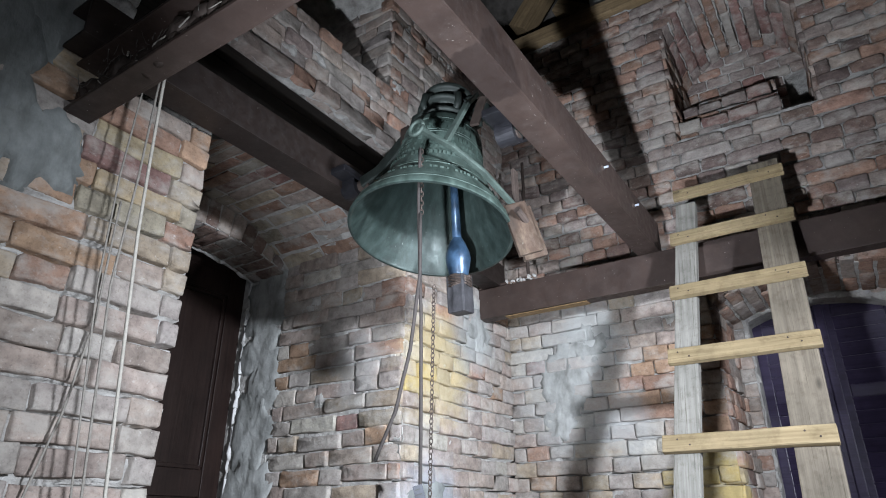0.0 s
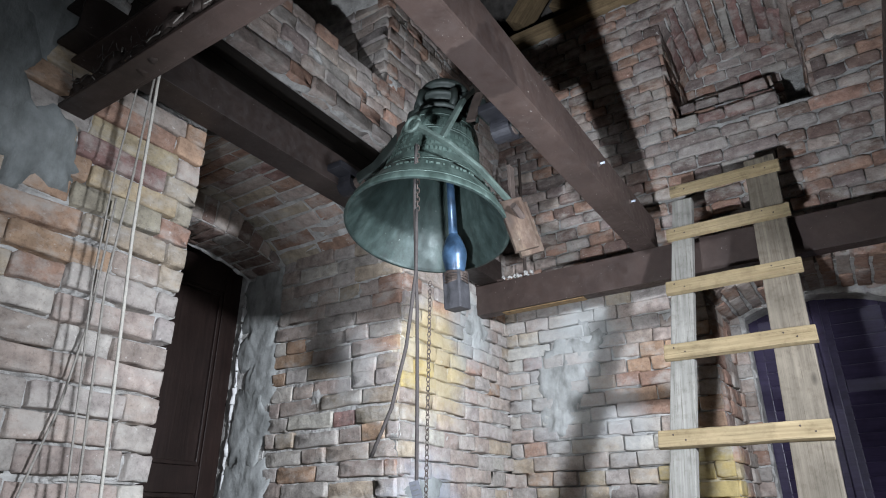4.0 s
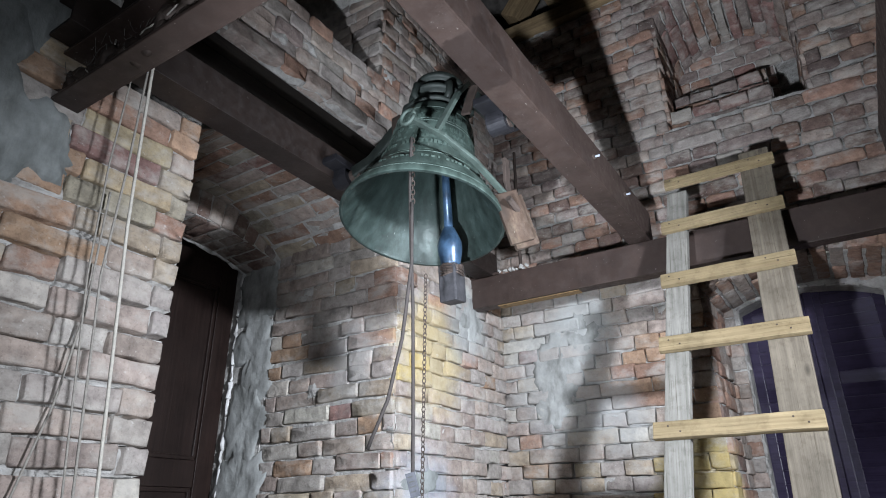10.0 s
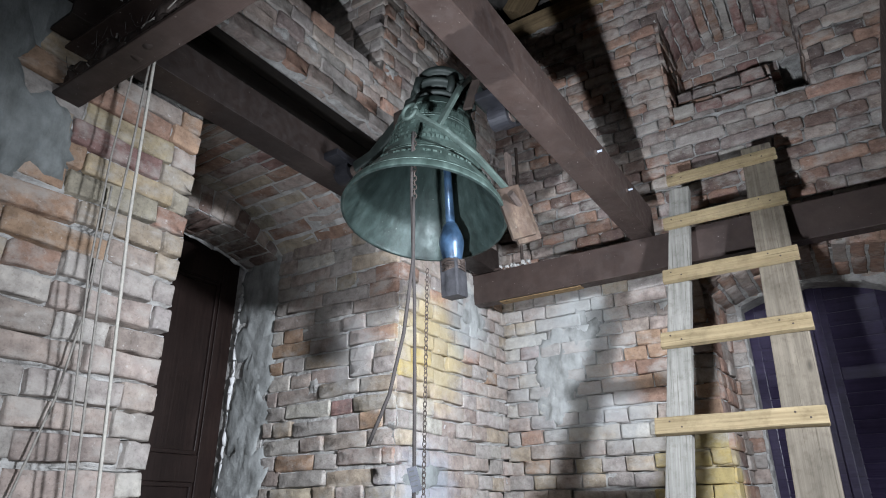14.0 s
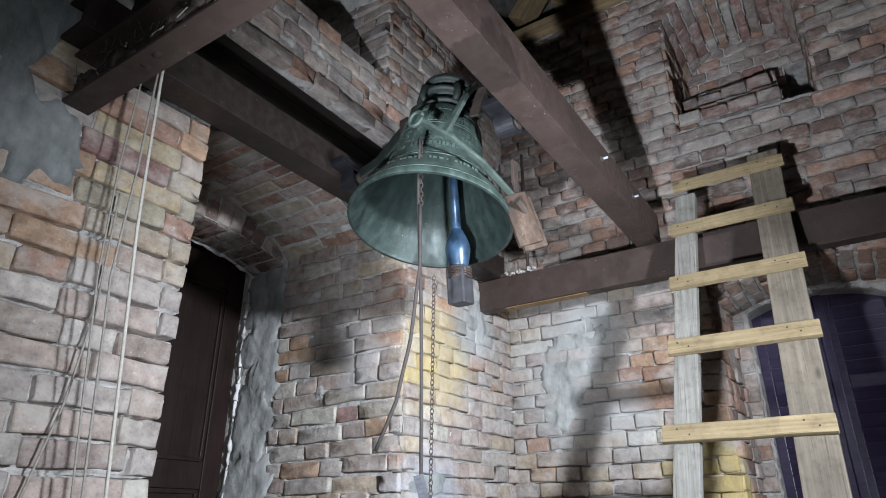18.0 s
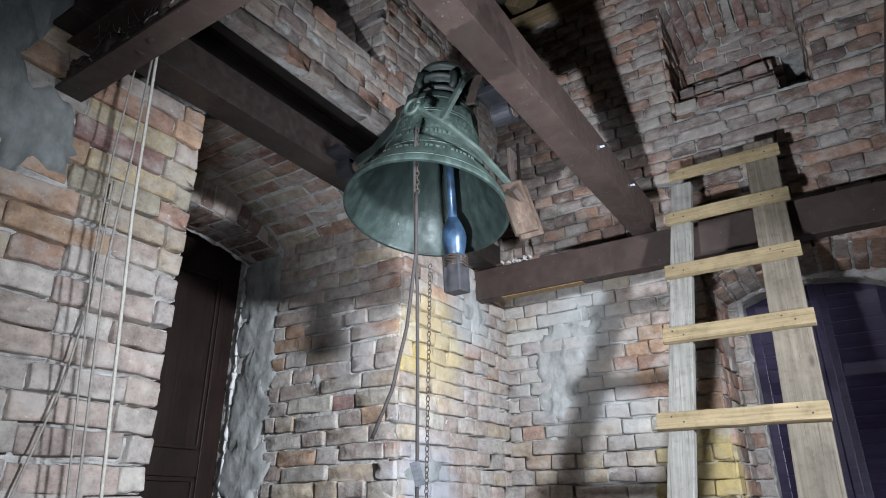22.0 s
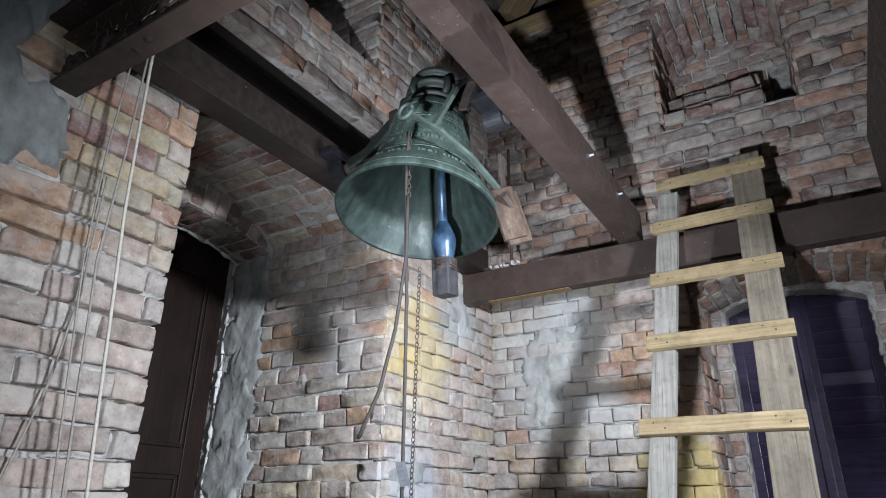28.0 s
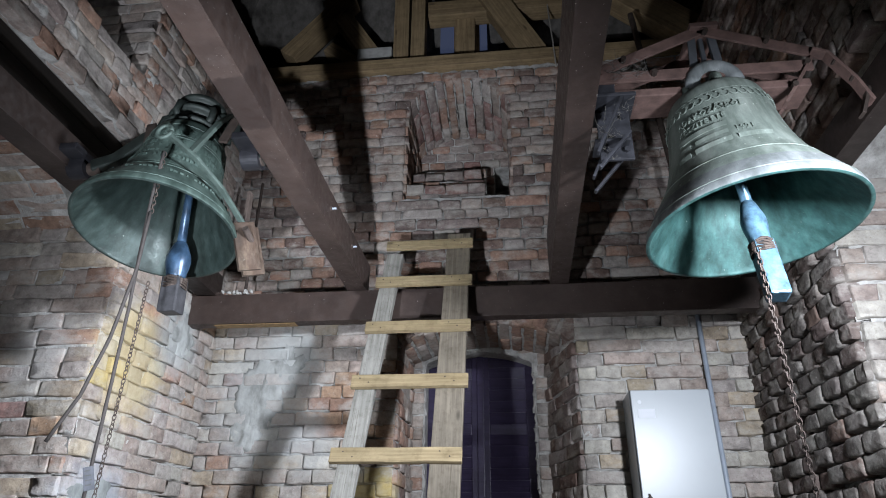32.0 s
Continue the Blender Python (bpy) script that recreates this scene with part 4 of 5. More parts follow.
def arm(parent, name, points, w, d, mat, label="", up=(0, 1, 0)):
    """A forged bar bent along points: w across, d along up."""
    pts = [Vector(p) for p in points]
    bm = bmesh.new()
    rings = []
    for i, p in enumerate(pts):
        z = (pts[min(i + 1, len(pts) - 1)] - pts[max(i - 1, 0)]).normalized()
        x = Vector(up).cross(z).normalized()
        y = z.cross(x)
        rings.append([bm.verts.new(p + sx * x + sy * y) for sx, sy in ((-w / 2, -d / 2), (w / 2, -d / 2), (w / 2, d / 2), (-w / 2, d / 2))])
    for a, b in zip(rings, rings[1:]):
        for k in range(4):
            bm.faces.new((a[k], a[(k + 1) % 4], b[(k + 1) % 4], b[k]))
    bm.faces.new(rings[0][::-1]), bm.faces.new(rings[-1])
    bmesh.ops.bevel(bm, geom=[e for e in bm.edges], offset=min(w, d) * 0.16, segments=2, affect="EDGES", profile=0.6)
    return part(name, bm, mat, parent, label)


def west_bell():
    """The swinging bell, on a cranked yoke between two beams; its axle lies along x."""
    px, py, pz = -0.99, 1.51, 2.97
    TILT = -11      # caught in its swing towards the doorway
    t = thing("church_bell", "green bronze church bell hung between brown steel beams", "bell", pose(px, py, pz, TILT, 0, 0), "church bells")
    r, h, lip = 0.285, 0.475, -0.315
    outer, inner = bell_profile(r, h)
    body = part("bell_body", lathe(bmesh.new(), fine(outer), 72), BRONZE, t, m=pose(0, 0, lip), smooth=True)
    part("bell_inside", lathe(bmesh.new(), fine(inner), 72), BRONZE_DARK, body, "smooth dark green inside", smooth=True)
    for z, size in ((0.30, 0.0032), (0.335, 0.002), (0.70, 0.003), (0.725, 0.002), (0.86, 0.003), (0.07, 0.002)):
        part("moulding", bell_bands(bmesh.new(), r, h, ((z, size),)), BRONZE, body, smooth=True)
    curve = fine(outer, 6)
    rnd = random.Random(12)
    bm = bmesh.new()
    for z in (0.80, 0.75, 0.64, 0.575, 0.51, 0.445, 0.20):
        rr = min(curve, key=lambda q: abs(q[1] - z * h))[0]
        a = 0.0
        while a < 2 * math.pi - 0.1:
            wide = rnd.uniform(0.006, 0.015)
            if rnd.random() < 0.8:
                m = Matrix.Rotation(a, 4, "Z") @ Matrix.Translation((rr, 0, z * h)) @ Matrix.Diagonal((0.0034, wide, rnd.uniform(0.012, 0.020), 1))
                bmesh.ops.create_cube(bm, size=1, matrix=m)
            a += (wide + 0.006) / rr
    tagged(part("relief", bm, BRONZE, body, "rows of worn raised casting"), kind="stuff")
    bm = bmesh.new()
    lathe(bm, fine([(0.0, 0.16), (0.115, 0.16), (0.120, 0.18), (0.088, 0.19), (0.086, 0.225), (0.112, 0.235), (0.114, 0.250), (0.082, 0.260), (0.080, 0.295), (0.100, 0.305), (0.102, 0.322), (0.086, 0.338), (0.076, 0.352), (0.05, 0.366), (0.0, 0.372)]), 28)
    crown = part("crown", bm, IRON_GREEN, t, "dark verdigris crown", smooth=True)
    for k in range(6):
        a = math.pi * k / 3 + 0.4
        q = [(0.09, 0.165), (0.132, 0.19), (0.128, 0.24), (0.085, 0.275)]
        part("crown_loop", tube(bmesh.new(), [(s * math.cos(a), s * math.sin(a), z) for s, z in q], 0.014, 8), IRON_GREEN, crown, smooth=True)
    part("top_nut", lathe(bmesh.new(), [(0.0, 0.0), (0.028, 0.0), (0.030, 0.018), (0.02, 0.034), (0.0, 0.036)], 12), IRON, crown, m=pose(-0.02, 0, 0.370))
    arm(t, "yoke", [(-0.37, 0, 0.025), (-0.28, 0, 0.06), (-0.19, 0, 0.17), (-0.11, 0, 0.25), (0.11, 0, 0.25), (0.18, 0, 0.18), (0.255, 0, 0.07), (0.33, 0, 0.025)], 0.055, 0.058, IRON_GREEN, "dark cast cranked yoke", (0, 1, 0))
    part("axle", rod(bmesh.new(), (-0.47, 0, 0.025), (-0.33, 0, 0.025), 0.026, 14), IRON, t)
    part("axle", rod(bmesh.new(), (0.25, 0, 0.025), (0.325, 0, 0.025), 0.026, 14), IRON, t)
    arm(t, "lever", [(0.10, -0.262, -0.095), (0.20, -0.20, -0.165), (0.26, -0.10, -0.215), (0.285, 0.06, -0.245)], 0.020, 0.013, VERDIGRIS, "flat iron rope lever, rusty green", (0, 0, 1))
    arm(t, "lever", [(0.17, -0.06, 0.22), (0.205, -0.16, 0.06), (0.18, -0.215, -0.15)], 0.022, 0.015, VERDIGRIS, "flat iron lever stay", (0, 1, 0.2))
    part("eye_ring", tube(bmesh.new(), [(0.095 + 0.026 * math.cos(q), -0.268, -0.095 + 0.030 * math.sin(q)) for q in (2 * math.pi * k / 14 for k in range(15))], 0.007, 7), VERDIGRIS, t, smooth=True)
    for x in (0.18, -0.18):
        part("strap", bar(bmesh.new(), (x, -0.03, 0.235), (x * 0.86, -0.03, 0.10), 0.040, 0.012, (0, 1, 0), 0.004), IRON, t, "rusty iron hanging strap")
    arm(t, "weight_arm", [(0.285, 0.05, -0.10), (0.285, 0.08, -0.245), (0.30, 0.12, -0.28)], 0.032, 0.012, IRON, "", (1, 0, 0))
    for i in range(2):
        part("weight_plate", boxed(-0.040, 0.040, -0.011, 0.011, -0.090, 0.090, bevel=0.004), RUST, t, "flaking rusty counterweight plate", pose(0.305 + 0.006 * i, 0.09 + 0.026 * i, -0.325 - 0.004 * i, 14, -24, 34))
    part("weight_bolt", rod(bmesh.new(), (0.315, 0.03, -0.29), (0.325, 0.20, -0.32), 0.012, 8), IRON, t)
    clapper(t, (0.035, 0, 0.11), 0.63, 0.044, (16, 0, 0), BLUE_DARK, 0.034, SLATE)
    for x in (-0.42, 0.285):
        b = thing("axle_bearing", "dark iron axle bearing bolted onto the beam", "bearing", pose(px + x, py, pz), "axle bearings")
        part("housing", box(rod(bmesh.new(), (-0.035, 0, 0.025), (0.035, 0, 0.025), 0.043, 24), -0.035, 0.035, -0.043, 0.043, 0.025, 0.06, 0.006), IRON_BLACK, b)
        part("base_plate", boxed(-0.045, 0.045, -0.11, 0.11, 0.045, 0.075, bevel=0.006), IRON_BLACK, b)
    return t


west_bell()


def relief_text(body, words, size, z, r, start, mat):
    """Raised letters set round the waist of a bell at height z; start: the angle of the first letter."""
    data = bpy.data.curves.new("inscription", "FONT")
    data.body, data.size, data.extrude, data.resolution_u = words, size, 0.0027, 1
    ob = bpy.data.objects.new("inscription", data)
    scene.collection.objects.link(ob)
    bpy.context.view_layer.update()
    me = bpy.data.meshes.new_from_object(ob.evaluated_get(bpy.context.evaluated_depsgraph_get()))
    bpy.data.objects.remove(ob)
    for v in me.vertices:
        a = start + v.co.x / r
        slope = 0.06
        rr = r + v.co.z - v.co.y * slope
        v.co = (rr * math.cos(a), rr * math.sin(a), z + v.co.y)
    me.materials.clear()
    me.materials.append(mat)
    made = new("inscription", me)
    made.parent = body
    return tagged(made, "raised cast letters", kind="stuff")


def relief_bar(body, length, tall, z, r, start, mat):
    """A raised bar in place of worn lettering, bent round the waist of a bell."""
    bm = bmesh.new()
    steps = max(3, int(length / 0.012))
    rings = []
    for i in range(steps + 1):
        a = start + length / r * i / steps
        rings.append([bm.verts.new((q * math.cos(a), q * math.sin(a), zz)) for q, zz in ((r - 0.004, z), (r + 0.0022, z), (r + 0.0022 - tall * 0.06, z + tall), (r - 0.004, z + tall))])
    for a, b in zip(rings, rings[1:]):
        for k in range(4):
            bm.faces.new((a[k], b[k], b[(k + 1) % 4], a[(k + 1) % 4]))
    bm.faces.new(rings[0]), bm.faces.new(rings[-1][::-1])
    bmesh.ops.recalc_face_normals(bm, faces=bm.faces)
    return part("inscription", bm, mat, body, "worn raised lettering")


def east_bell():
    px, py, pz = 0.990, 1.49, 3.150
    t = thing("church_bell", "pale green bronze church bell with raised inscription, on steel truss headstock", "bell", pose(px, py, pz, -2, -4.0, 0), "church bells")
    r, h, lip = 0.334, 0.535, -0.575
    outer, inner = bell_profile(r, h)
    curve = fine(outer)
    cut = next(i for i, q in enumerate(curve) if q[1] > 0.155 * h)
    body = part("bell_body", lathe(bmesh.new(), curve[cut:], 80), BRONZE_PALE, t, m=pose(0, 0, lip), smooth=True)
    part("lip", lathe(bmesh.new(), curve[:cut + 1], 80), BRONZE_LIP, body, "whitish worn sound bow", smooth=True)
    part("bell_inside", lathe(bmesh.new(), fine(inner), 80), BRONZE_IN, body, "turquoise patina inside", smooth=True)
    for z, size in ((0.27, 0.0016), (0.845, 0.0020), (0.735, 0.0016), (0.06, 0.002)):
        part("moulding", bell_bands(bmesh.new(), r, h, ((z, size),)), BRONZE_PALE, body, smooth=True)
    def radius(z):
        return min(curve, key=lambda q: abs(q[1] - z * h))[0]

    rr = radius(0.795) + 0.001
    for k in range(40):
        a = 2 * math.pi * k / 40
        c, s = math.cos(a), math.sin(a)
        orn = tube(bmesh.new(), [(rr * c - 0.013 * math.sin(q) * s + 0.002 * c, rr * s + 0.013 * math.sin(q) * c + 0.002 * s, 0.795 * h + 0.012 * math.cos(q)) for q in (2 * math.pi * j / 10 for j in range(9))], 0.0022, 5)
        part("scroll_ornament", orn, BRONZE_PALE, body)
    rows = ((("ADAKOZÁSBÓL",), 0.031), (("KÉSZITETTE",), 0.031), ((0.165,), 0.029), ((0.045, 0.105, "1921"), 0.030), ((0.05, 0.115, 0.10), 0.028))
    for i, (words, size) in enumerate(rows):
        z, at = 0.672 - 0.070 * i, radians(-155)
        for word in words:
            if isinstance(word, str):
                relief_text(body, word, size, h * z, radius(z) + 0.001, at, BRONZE_PALE)
            else:
                relief_bar(body, word, size * 0.62, h * z, radius(z), at, BRONZE_PALE)
                at += (word + 0.018) / radius(z)
    bm = bmesh.new()
    lathe(bm, fine([(0.0, -0.07), (0.10, -0.07), (0.105, -0.050), (0.085, -0.025), (0.065, 0.0), (0.04, 0.012), (0.0, 0.016)]), 24)
    for k in range(6):
        a = math.pi * k / 3 + 0.5
        tube(bm, [(q * math.cos(a), q * math.sin(a), z) for q, z in ((0.085, -0.07), (0.112, -0.05), (0.112, -0.02), (0.092, 0.004), (0.055, 0.012))], 0.014, 8)
    part("crown", bm, BRONZE_PALE, t, "grey bronze crown", smooth=True)
    level = pose(0, 0, 0, -2, -4.0, 0).inverted()      # the headstock stays level while the bell leans
    for y in (-0.075, 0.075):
        for a, b, w in (((-0.42, y, 0.035), (0.335, y, 0.035), 0.046), ((-0.42, y, 0.055), (0.0, y, 0.235), 0.042), ((-0.02, y, 0.235), (0.36, y, 0.085), 0.042)):
            part("truss_bar", bar(bmesh.new(), a, b, 0.010, w, (0, 0, 1), 0.002), IRON_RED, t, "red-brown steel truss bar", level)
        part("end_plate", bar(bmesh.new(), (0.335, y, 0.06), (0.21, y, -0.13), 0.012, 0.040, (0, 1, 0), 0.002), IRON_RED, t, m=level)
    part("headstock", boxed(-0.42, -0.11, -0.065, 0.065, -0.045, -0.012, bevel=0.004), IRON_RED, t, "red-brown steel headstock bar", level)
    part("headstock", boxed(0.13, 0.32, -0.065, 0.065, -0.045, -0.012, bevel=0.004), IRON_RED, t, "red-brown steel headstock bar", level)
    part("ridge_plate", boxed(-0.05, 0.05, -0.10, 0.095, 0.228, 0.25, bevel=0.004), IRON_RED, t, m=level)
    for x in (-0.042, 0.0, 0.042):
        part("hanger_bolt", rod(bmesh.new(), (x, -0.03, 0.0), (x * 0.8, -0.03, 0.228), 0.010, 8), STEEL_GREY, t, "grey steel hanger bolt", level)
    for x in (-0.050, 0.035):
        part("hanger_strap", bar(bmesh.new(), (x * 1.15, -0.060, 0.0), (x * 0.8, -0.060, 0.225), 0.028, 0.010, (0, 1, 0), 0.002), STEEL_GREY, t, "grey flat steel hanger strap", level)
    arm(t, "stop_arm", [(0.335, -0.085, 0.085), (0.38, -0.085, 0.065), (0.445, -0.085, -0.055), (0.475, -0.085, -0.15)], 0.012, 0.042, IRON_RED, "bent steel arm with bolts", (0, 1, 0)).matrix_basis = level
    arm(t, "stop_arm", [(0.49, 0.05, 0.06), (0.475, -0.085, -0.10), (0.43, -0.085, -0.20)], 0.012, 0.036, IRON, "", (0, 1, 0)).matrix_basis = level
    for x, z in ((0.36, 0.08), (0.40, 0.03), (0.44, -0.045), (0.465, -0.12), (0.31, 0.035), (0.25, -0.06), (0.0, 0.21), (-0.40, 0.035), (-0.20, 0.035), (-0.30, 0.105), (0.20, 0.15)):
        part("bolt", rod(bmesh.new(), (x, -0.080, z), (x, -0.103, z), 0.010, 6), IRON, t, m=level)
    bm = bmesh.new()
    tube(bm, [(0.075 * math.cos(a), -0.075, -0.02 + 0.075 * math.sin(a)) for a in (math.pi * k / 12 for k in range(13))], 0.026, 10)
    part("crown_loop", bm, BRONZE_LIP, t, "pale grey crown loop", smooth=True)
    clapper(t, (-0.01, -0.03, -0.09), 0.70, 0.037, (-9, 4, 0), BLUE_PAINT, 0.028)
    return t


east_bell()
# bearing bracket of the east bell, bolted to the middle beam
bk = thing("bearing_bracket", "dark steel bearing bracket bolted beside the beam", "bracket", pose(0.562, 1.47, 2.83))
part("plate", boxed(0.02, 0.135, -0.006, 0.006, 0.04, 0.25, bevel=0.003), IRON_DUSTY, bk)
part("shelf", boxed(0.0, 0.15, -0.09, 0.09, 0.25, 0.264, bevel=0.003), IRON_DUSTY, bk, "grey dusty steel shelf")
part("shelf", boxed(0.0, 0.12, -0.05, 0.05, 0.09, 0.10, bevel=0.003), IRON_DUSTY, bk, "grey dusty steel shelf")
for y in (-0.08, 0.07):
    part("stay", bar(bmesh.new(), (0.0, y, 0.02), (0.10, y, 0.245), 0.010, 0.024, (0, 1, 0), 0.002), IRON_DUSTY, bk, "pale grey steel stay")
    part("stay", bar(bmesh.new(), (0.0, y, -0.04), (0.115, y, 0.10), 0.010, 0.020, (0, 1, 0), 0.002), IRON_DUSTY, bk)
part("pillow_block", box(rod(bmesh.new(), (0.03, 0, 0.34), (0.09, 0, 0.34), 0.045, 18), 0.03, 0.09, -0.05, 0.05, 0.264, 0.34, 0.006), IRON_DUSTY, bk)
for x in (0.045, 0.11):
    for z in (0.075, 0.215):
        part("bolt", rod(bmesh.new(), (x, -0.006, z), (x, -0.02, z), 0.010, 6), IRON_DUSTY, bk)


def cobwebs(name, label, spots, seed):
    """Dusty threads slung between nearby points of the ironwork."""
    rnd = random.Random(seed)
    bm = bmesh.new()
    for (x, y, z), reach, count in spots:
        for k in range(count):
            a = Vector((x, y, z)) + Vector((rnd.gauss(0, 1), rnd.gauss(0, 0.6), rnd.gauss(0, 1))) * reach
            b = a + Vector((rnd.gauss(0, 1), rnd.gauss(0, 0.5), rnd.gauss(0, 1))) * reach * 1.3
            sag = rnd.uniform(0.1, 0.3) * (b - a).length
            tube(bm, [a.lerp(b, s / 6) - Vector((0, 0, sag * 4 * (s / 6) * (1 - s / 6))) + Vector((0, 0, 0.004 * rnd.uniform(-1, 1))) for s in range(7)], rnd.uniform(0.0003, 0.0008), 4)
    return single(name, bm, COBWEB, label, "cobweb", kind="stuff")


cobwebs("cobwebs", "dusty grey cobwebs on the bearing bracket", [((0.60, 1.40, 2.95), 0.018, 24), ((0.66, 1.41, 3.04), 0.016, 18), ((0.66, 1.40, 3.21), 0.016, 30), ((0.74, 1.40, 3.21), 0.016, 30), ((0.60, 1.41, 2.86), 0.014, 14)], 3)
cobwebs("cobwebs", "dusty grey cobwebs in the steel channel", [((-1.5, 0.515, 2.90), 0.024, 30), ((-1.38, 0.515, 2.90), 0.024, 30), ((-1.25, 0.515, 2.89), 0.022, 20), ((-1.05, 0.515, 2.87), 0.02, 12)], 4)


# ---- electric cabinet and conduit ----
cab = thing("electric_cabinet", "light grey metal wall cabinet with a closed door", "cabinet", pose(0.828, 2.905, 1.63))
part("body", boxed(0, 0.395, 0.018, 0.25, 0, 0.80, bevel=0.006), CABINET_PAINT, cab)
cd = part("door", boxed(0.004, 0.391, 0.0, 0.016, 0.004, 0.796, bevel=0.004), CABINET_PAINT, cab)
part("lock", rod(bmesh.new(), (0.040, -0.004, 0.28), (0.040, 0.004, 0.28), 0.011, 16), IRON, cd)
part("lock", bar(bmesh.new(), (0.036, -0.006, 0.30), (0.046, -0.006, 0.262), 0.009, 0.006, (0, 1, 0), 0.001), IRON, cd, "small dark key handle")
part("label_plate", boxed(0.032, 0.115, -0.002, 0.001, 0.655, 0.70), PAPER, cd, "white paper label")
part("badge", rod(bmesh.new(), (0.044, -0.002, 0.735), (0.044, 0.001, 0.735), 0.010, 18), PAPER, cd)
single("conduit_pipe", rod(bmesh.new(), (0, 0, 0.6), (0, 0, 3.0), 0.0135, 14), PIPE_GREY, "grey plastic conduit pipe on the brick wall", "pipe", pose(1.29, 3.115, 0), smooth=True)


# ---- doors ----
def panel_door(name, m, w, h, label):
    """A dark framed door with two panels; x along its width."""
    d = tagged(new(name), label, "door", kind="structure")
    d.matrix_world = m
    for x in (0.0, w - 0.11):
        part("stile", boxed(x, x + 0.11, 0, 0.05, 0, h, bevel=0.004), DOOR_BROWN, d)
    for z in (0.0, h * 0.30, h * 0.60, h - 0.22):
        part("rail", boxed(0.112, w - 0.112, 0.002, 0.048, z, z + 0.13, bevel=0.004), DOOR_BROWN, d)
    part("panel", boxed(0.10, w - 0.10, 0.018, 0.032, 0, h), DOOR_BROWN, d)
    for z0, z1 in ((0.13, h * 0.30), (h * 0.30 + 0.13, h * 0.60), (h * 0.60 + 0.13, h - 0.22)):
        bm = bmesh.new()
        for a, b in (((0.125, z0 + 0.012), (w - 0.125, z0 + 0.012)), ((0.125, z1 - 0.012), (w - 0.125, z1 - 0.012)), ((0.125, z0 + 0.012), (0.125, z1 - 0.012)), ((w - 0.125, z0 + 0.012), (w - 0.125, z1 - 0.012))):
            bar(bm, (a[0], 0.010, a[1]), (b[0], 0.010, b[1]), 0.022, 0.016, (0, 1, 0), 0.005)
        part("moulding", bm, DOOR_BROWN, d)
    return d


panel_door("door_1", pose(XW - 1.19, 0.98, -0.05, 0, 0, 90), 1.14, 3.22, "dark stained panelled wooden door, closed")


def louvre_door():
    d = tagged(new("door_2"), "purple-brown louvred wooden double door, closed", "door", kind="structure")
    d.matrix_world = pose(-0.338, YN + 0.62, -0.05)
    w, h = 0.706, 3.02
    for x0, x1 in ((0.0, w / 2 - 0.003), (w / 2 + 0.003, w)):
        leaf = part("leaf", boxed(x0 + 0.01, x1 - 0.01, 0.034, 0.044, 0, h), DOOR_PURPLE, d)
        for x in (x0, x1 - 0.055):
            part("stile", boxed(x, x + 0.055, 0, 0.045, 0, h, bevel=0.004), DOOR_PURPLE, leaf)
        for z, tall in ((0.0, 0.12), (1.10, 0.066), (2.416, 0.068), (h - 0.165, 0.165)):
            part("rail", boxed(x0 + 0.056, x1 - 0.056, 0.004, 0.043, z, z + tall, bevel=0.004), DOOR_PURPLE, leaf)
        for z0, z1 in ((0.12, 1.10), (1.166, 2.416), (2.484, h - 0.165)):
            n = max(2, int((z1 - z0) / 0.069))
            for i in range(n):
                z = z0 + (i + 0.5) * (z1 - z0) / n
                part("slat", bar(bmesh.new(), (x0 + 0.05, 0.018, z), (x1 - 0.05, 0.018, z), 0.008, 0.080, (0, -0.42, 0.90), 0.002), DOOR_PURPLE, leaf)
    part("cover_strip", boxed(w / 2 - 0.022, w / 2 + 0.022, -0.014, 0.001, 0, h, bevel=0.005), DOOR_PURPLE, d)
    return d


louvre_door()
# ragged lime edges round the two door openings
for o, fr, depth, mat, size in ((ON_DOOR, FN, 0.486, MORTAR_WHITE, 0.012), (OW_DOOR, FW, 1.116, WHITE_LIME, 0.016)):
    path = [(o.u0, 1.2 + 0.03 * k) for k in range(80) if 1.2 + 0.03 * k < o.spring] + [(o.u0 + (o.u1 - o.u0) * k / 28, o.top(o.u0 + (o.u1 - o.u0) * k / 28)) for k in range(29)]
    path += [(o.u1, z) for z in (o.spring - 0.03 * k for k in range(1, 56))]
    rnd = random.Random(31)
    bm = bmesh.new()
    for i in range(0, len(path) - 4, 3):
        pts = [fr[0](u + rnd.uniform(-0.010, 0.006), depth + rnd.uniform(-0.008, 0.004), z + rnd.uniform(-0.008, 0.008)) for u, z in path[i:i + 4]]
        tube(bm, pts, size * rnd.uniform(0.35, 1.0), 6)
    single("trim", bm, mat, "ragged lime edge round the door opening", "trim", kind="structure", smooth=True)

# ---- patches of render on the walls ----
patch(wall_west, FW[1], 0.45, 2.69, 0.130, 0.15, 41, PLASTER_BLUE, 0.032, "blue-grey render smeared over bricks", 0.28)
patch(wall_west, FW[1], 0.27, 2.86, 0.17, 0.30, 47, PLASTER_BLUE, 0.035, "blue-grey render smeared over bricks", 0.25)
patch(wall_west, FW[1], 0.30, 3.2, 0.22, 0.35, 42, PLASTER_BLUE, 0.03, "blue-grey render smeared over bricks")
patch(wall_north, FN[1], -1.24, 2.50, 0.17, 0.24, 48, PLASTER, 0.022, "thin pale render over bricks", 0.30)
patch(wall_north, FN[1], -1.09, 2.66, 0.11, 0.15, 44, PLASTER, 0.020, "thin pale render over bricks", 0.30)
patch(wall_north, FN[1], -1.30, 2.27, 0.10, 0.10, 49, PLASTER, 0.018, "thin pale render over bricks", 0.30)
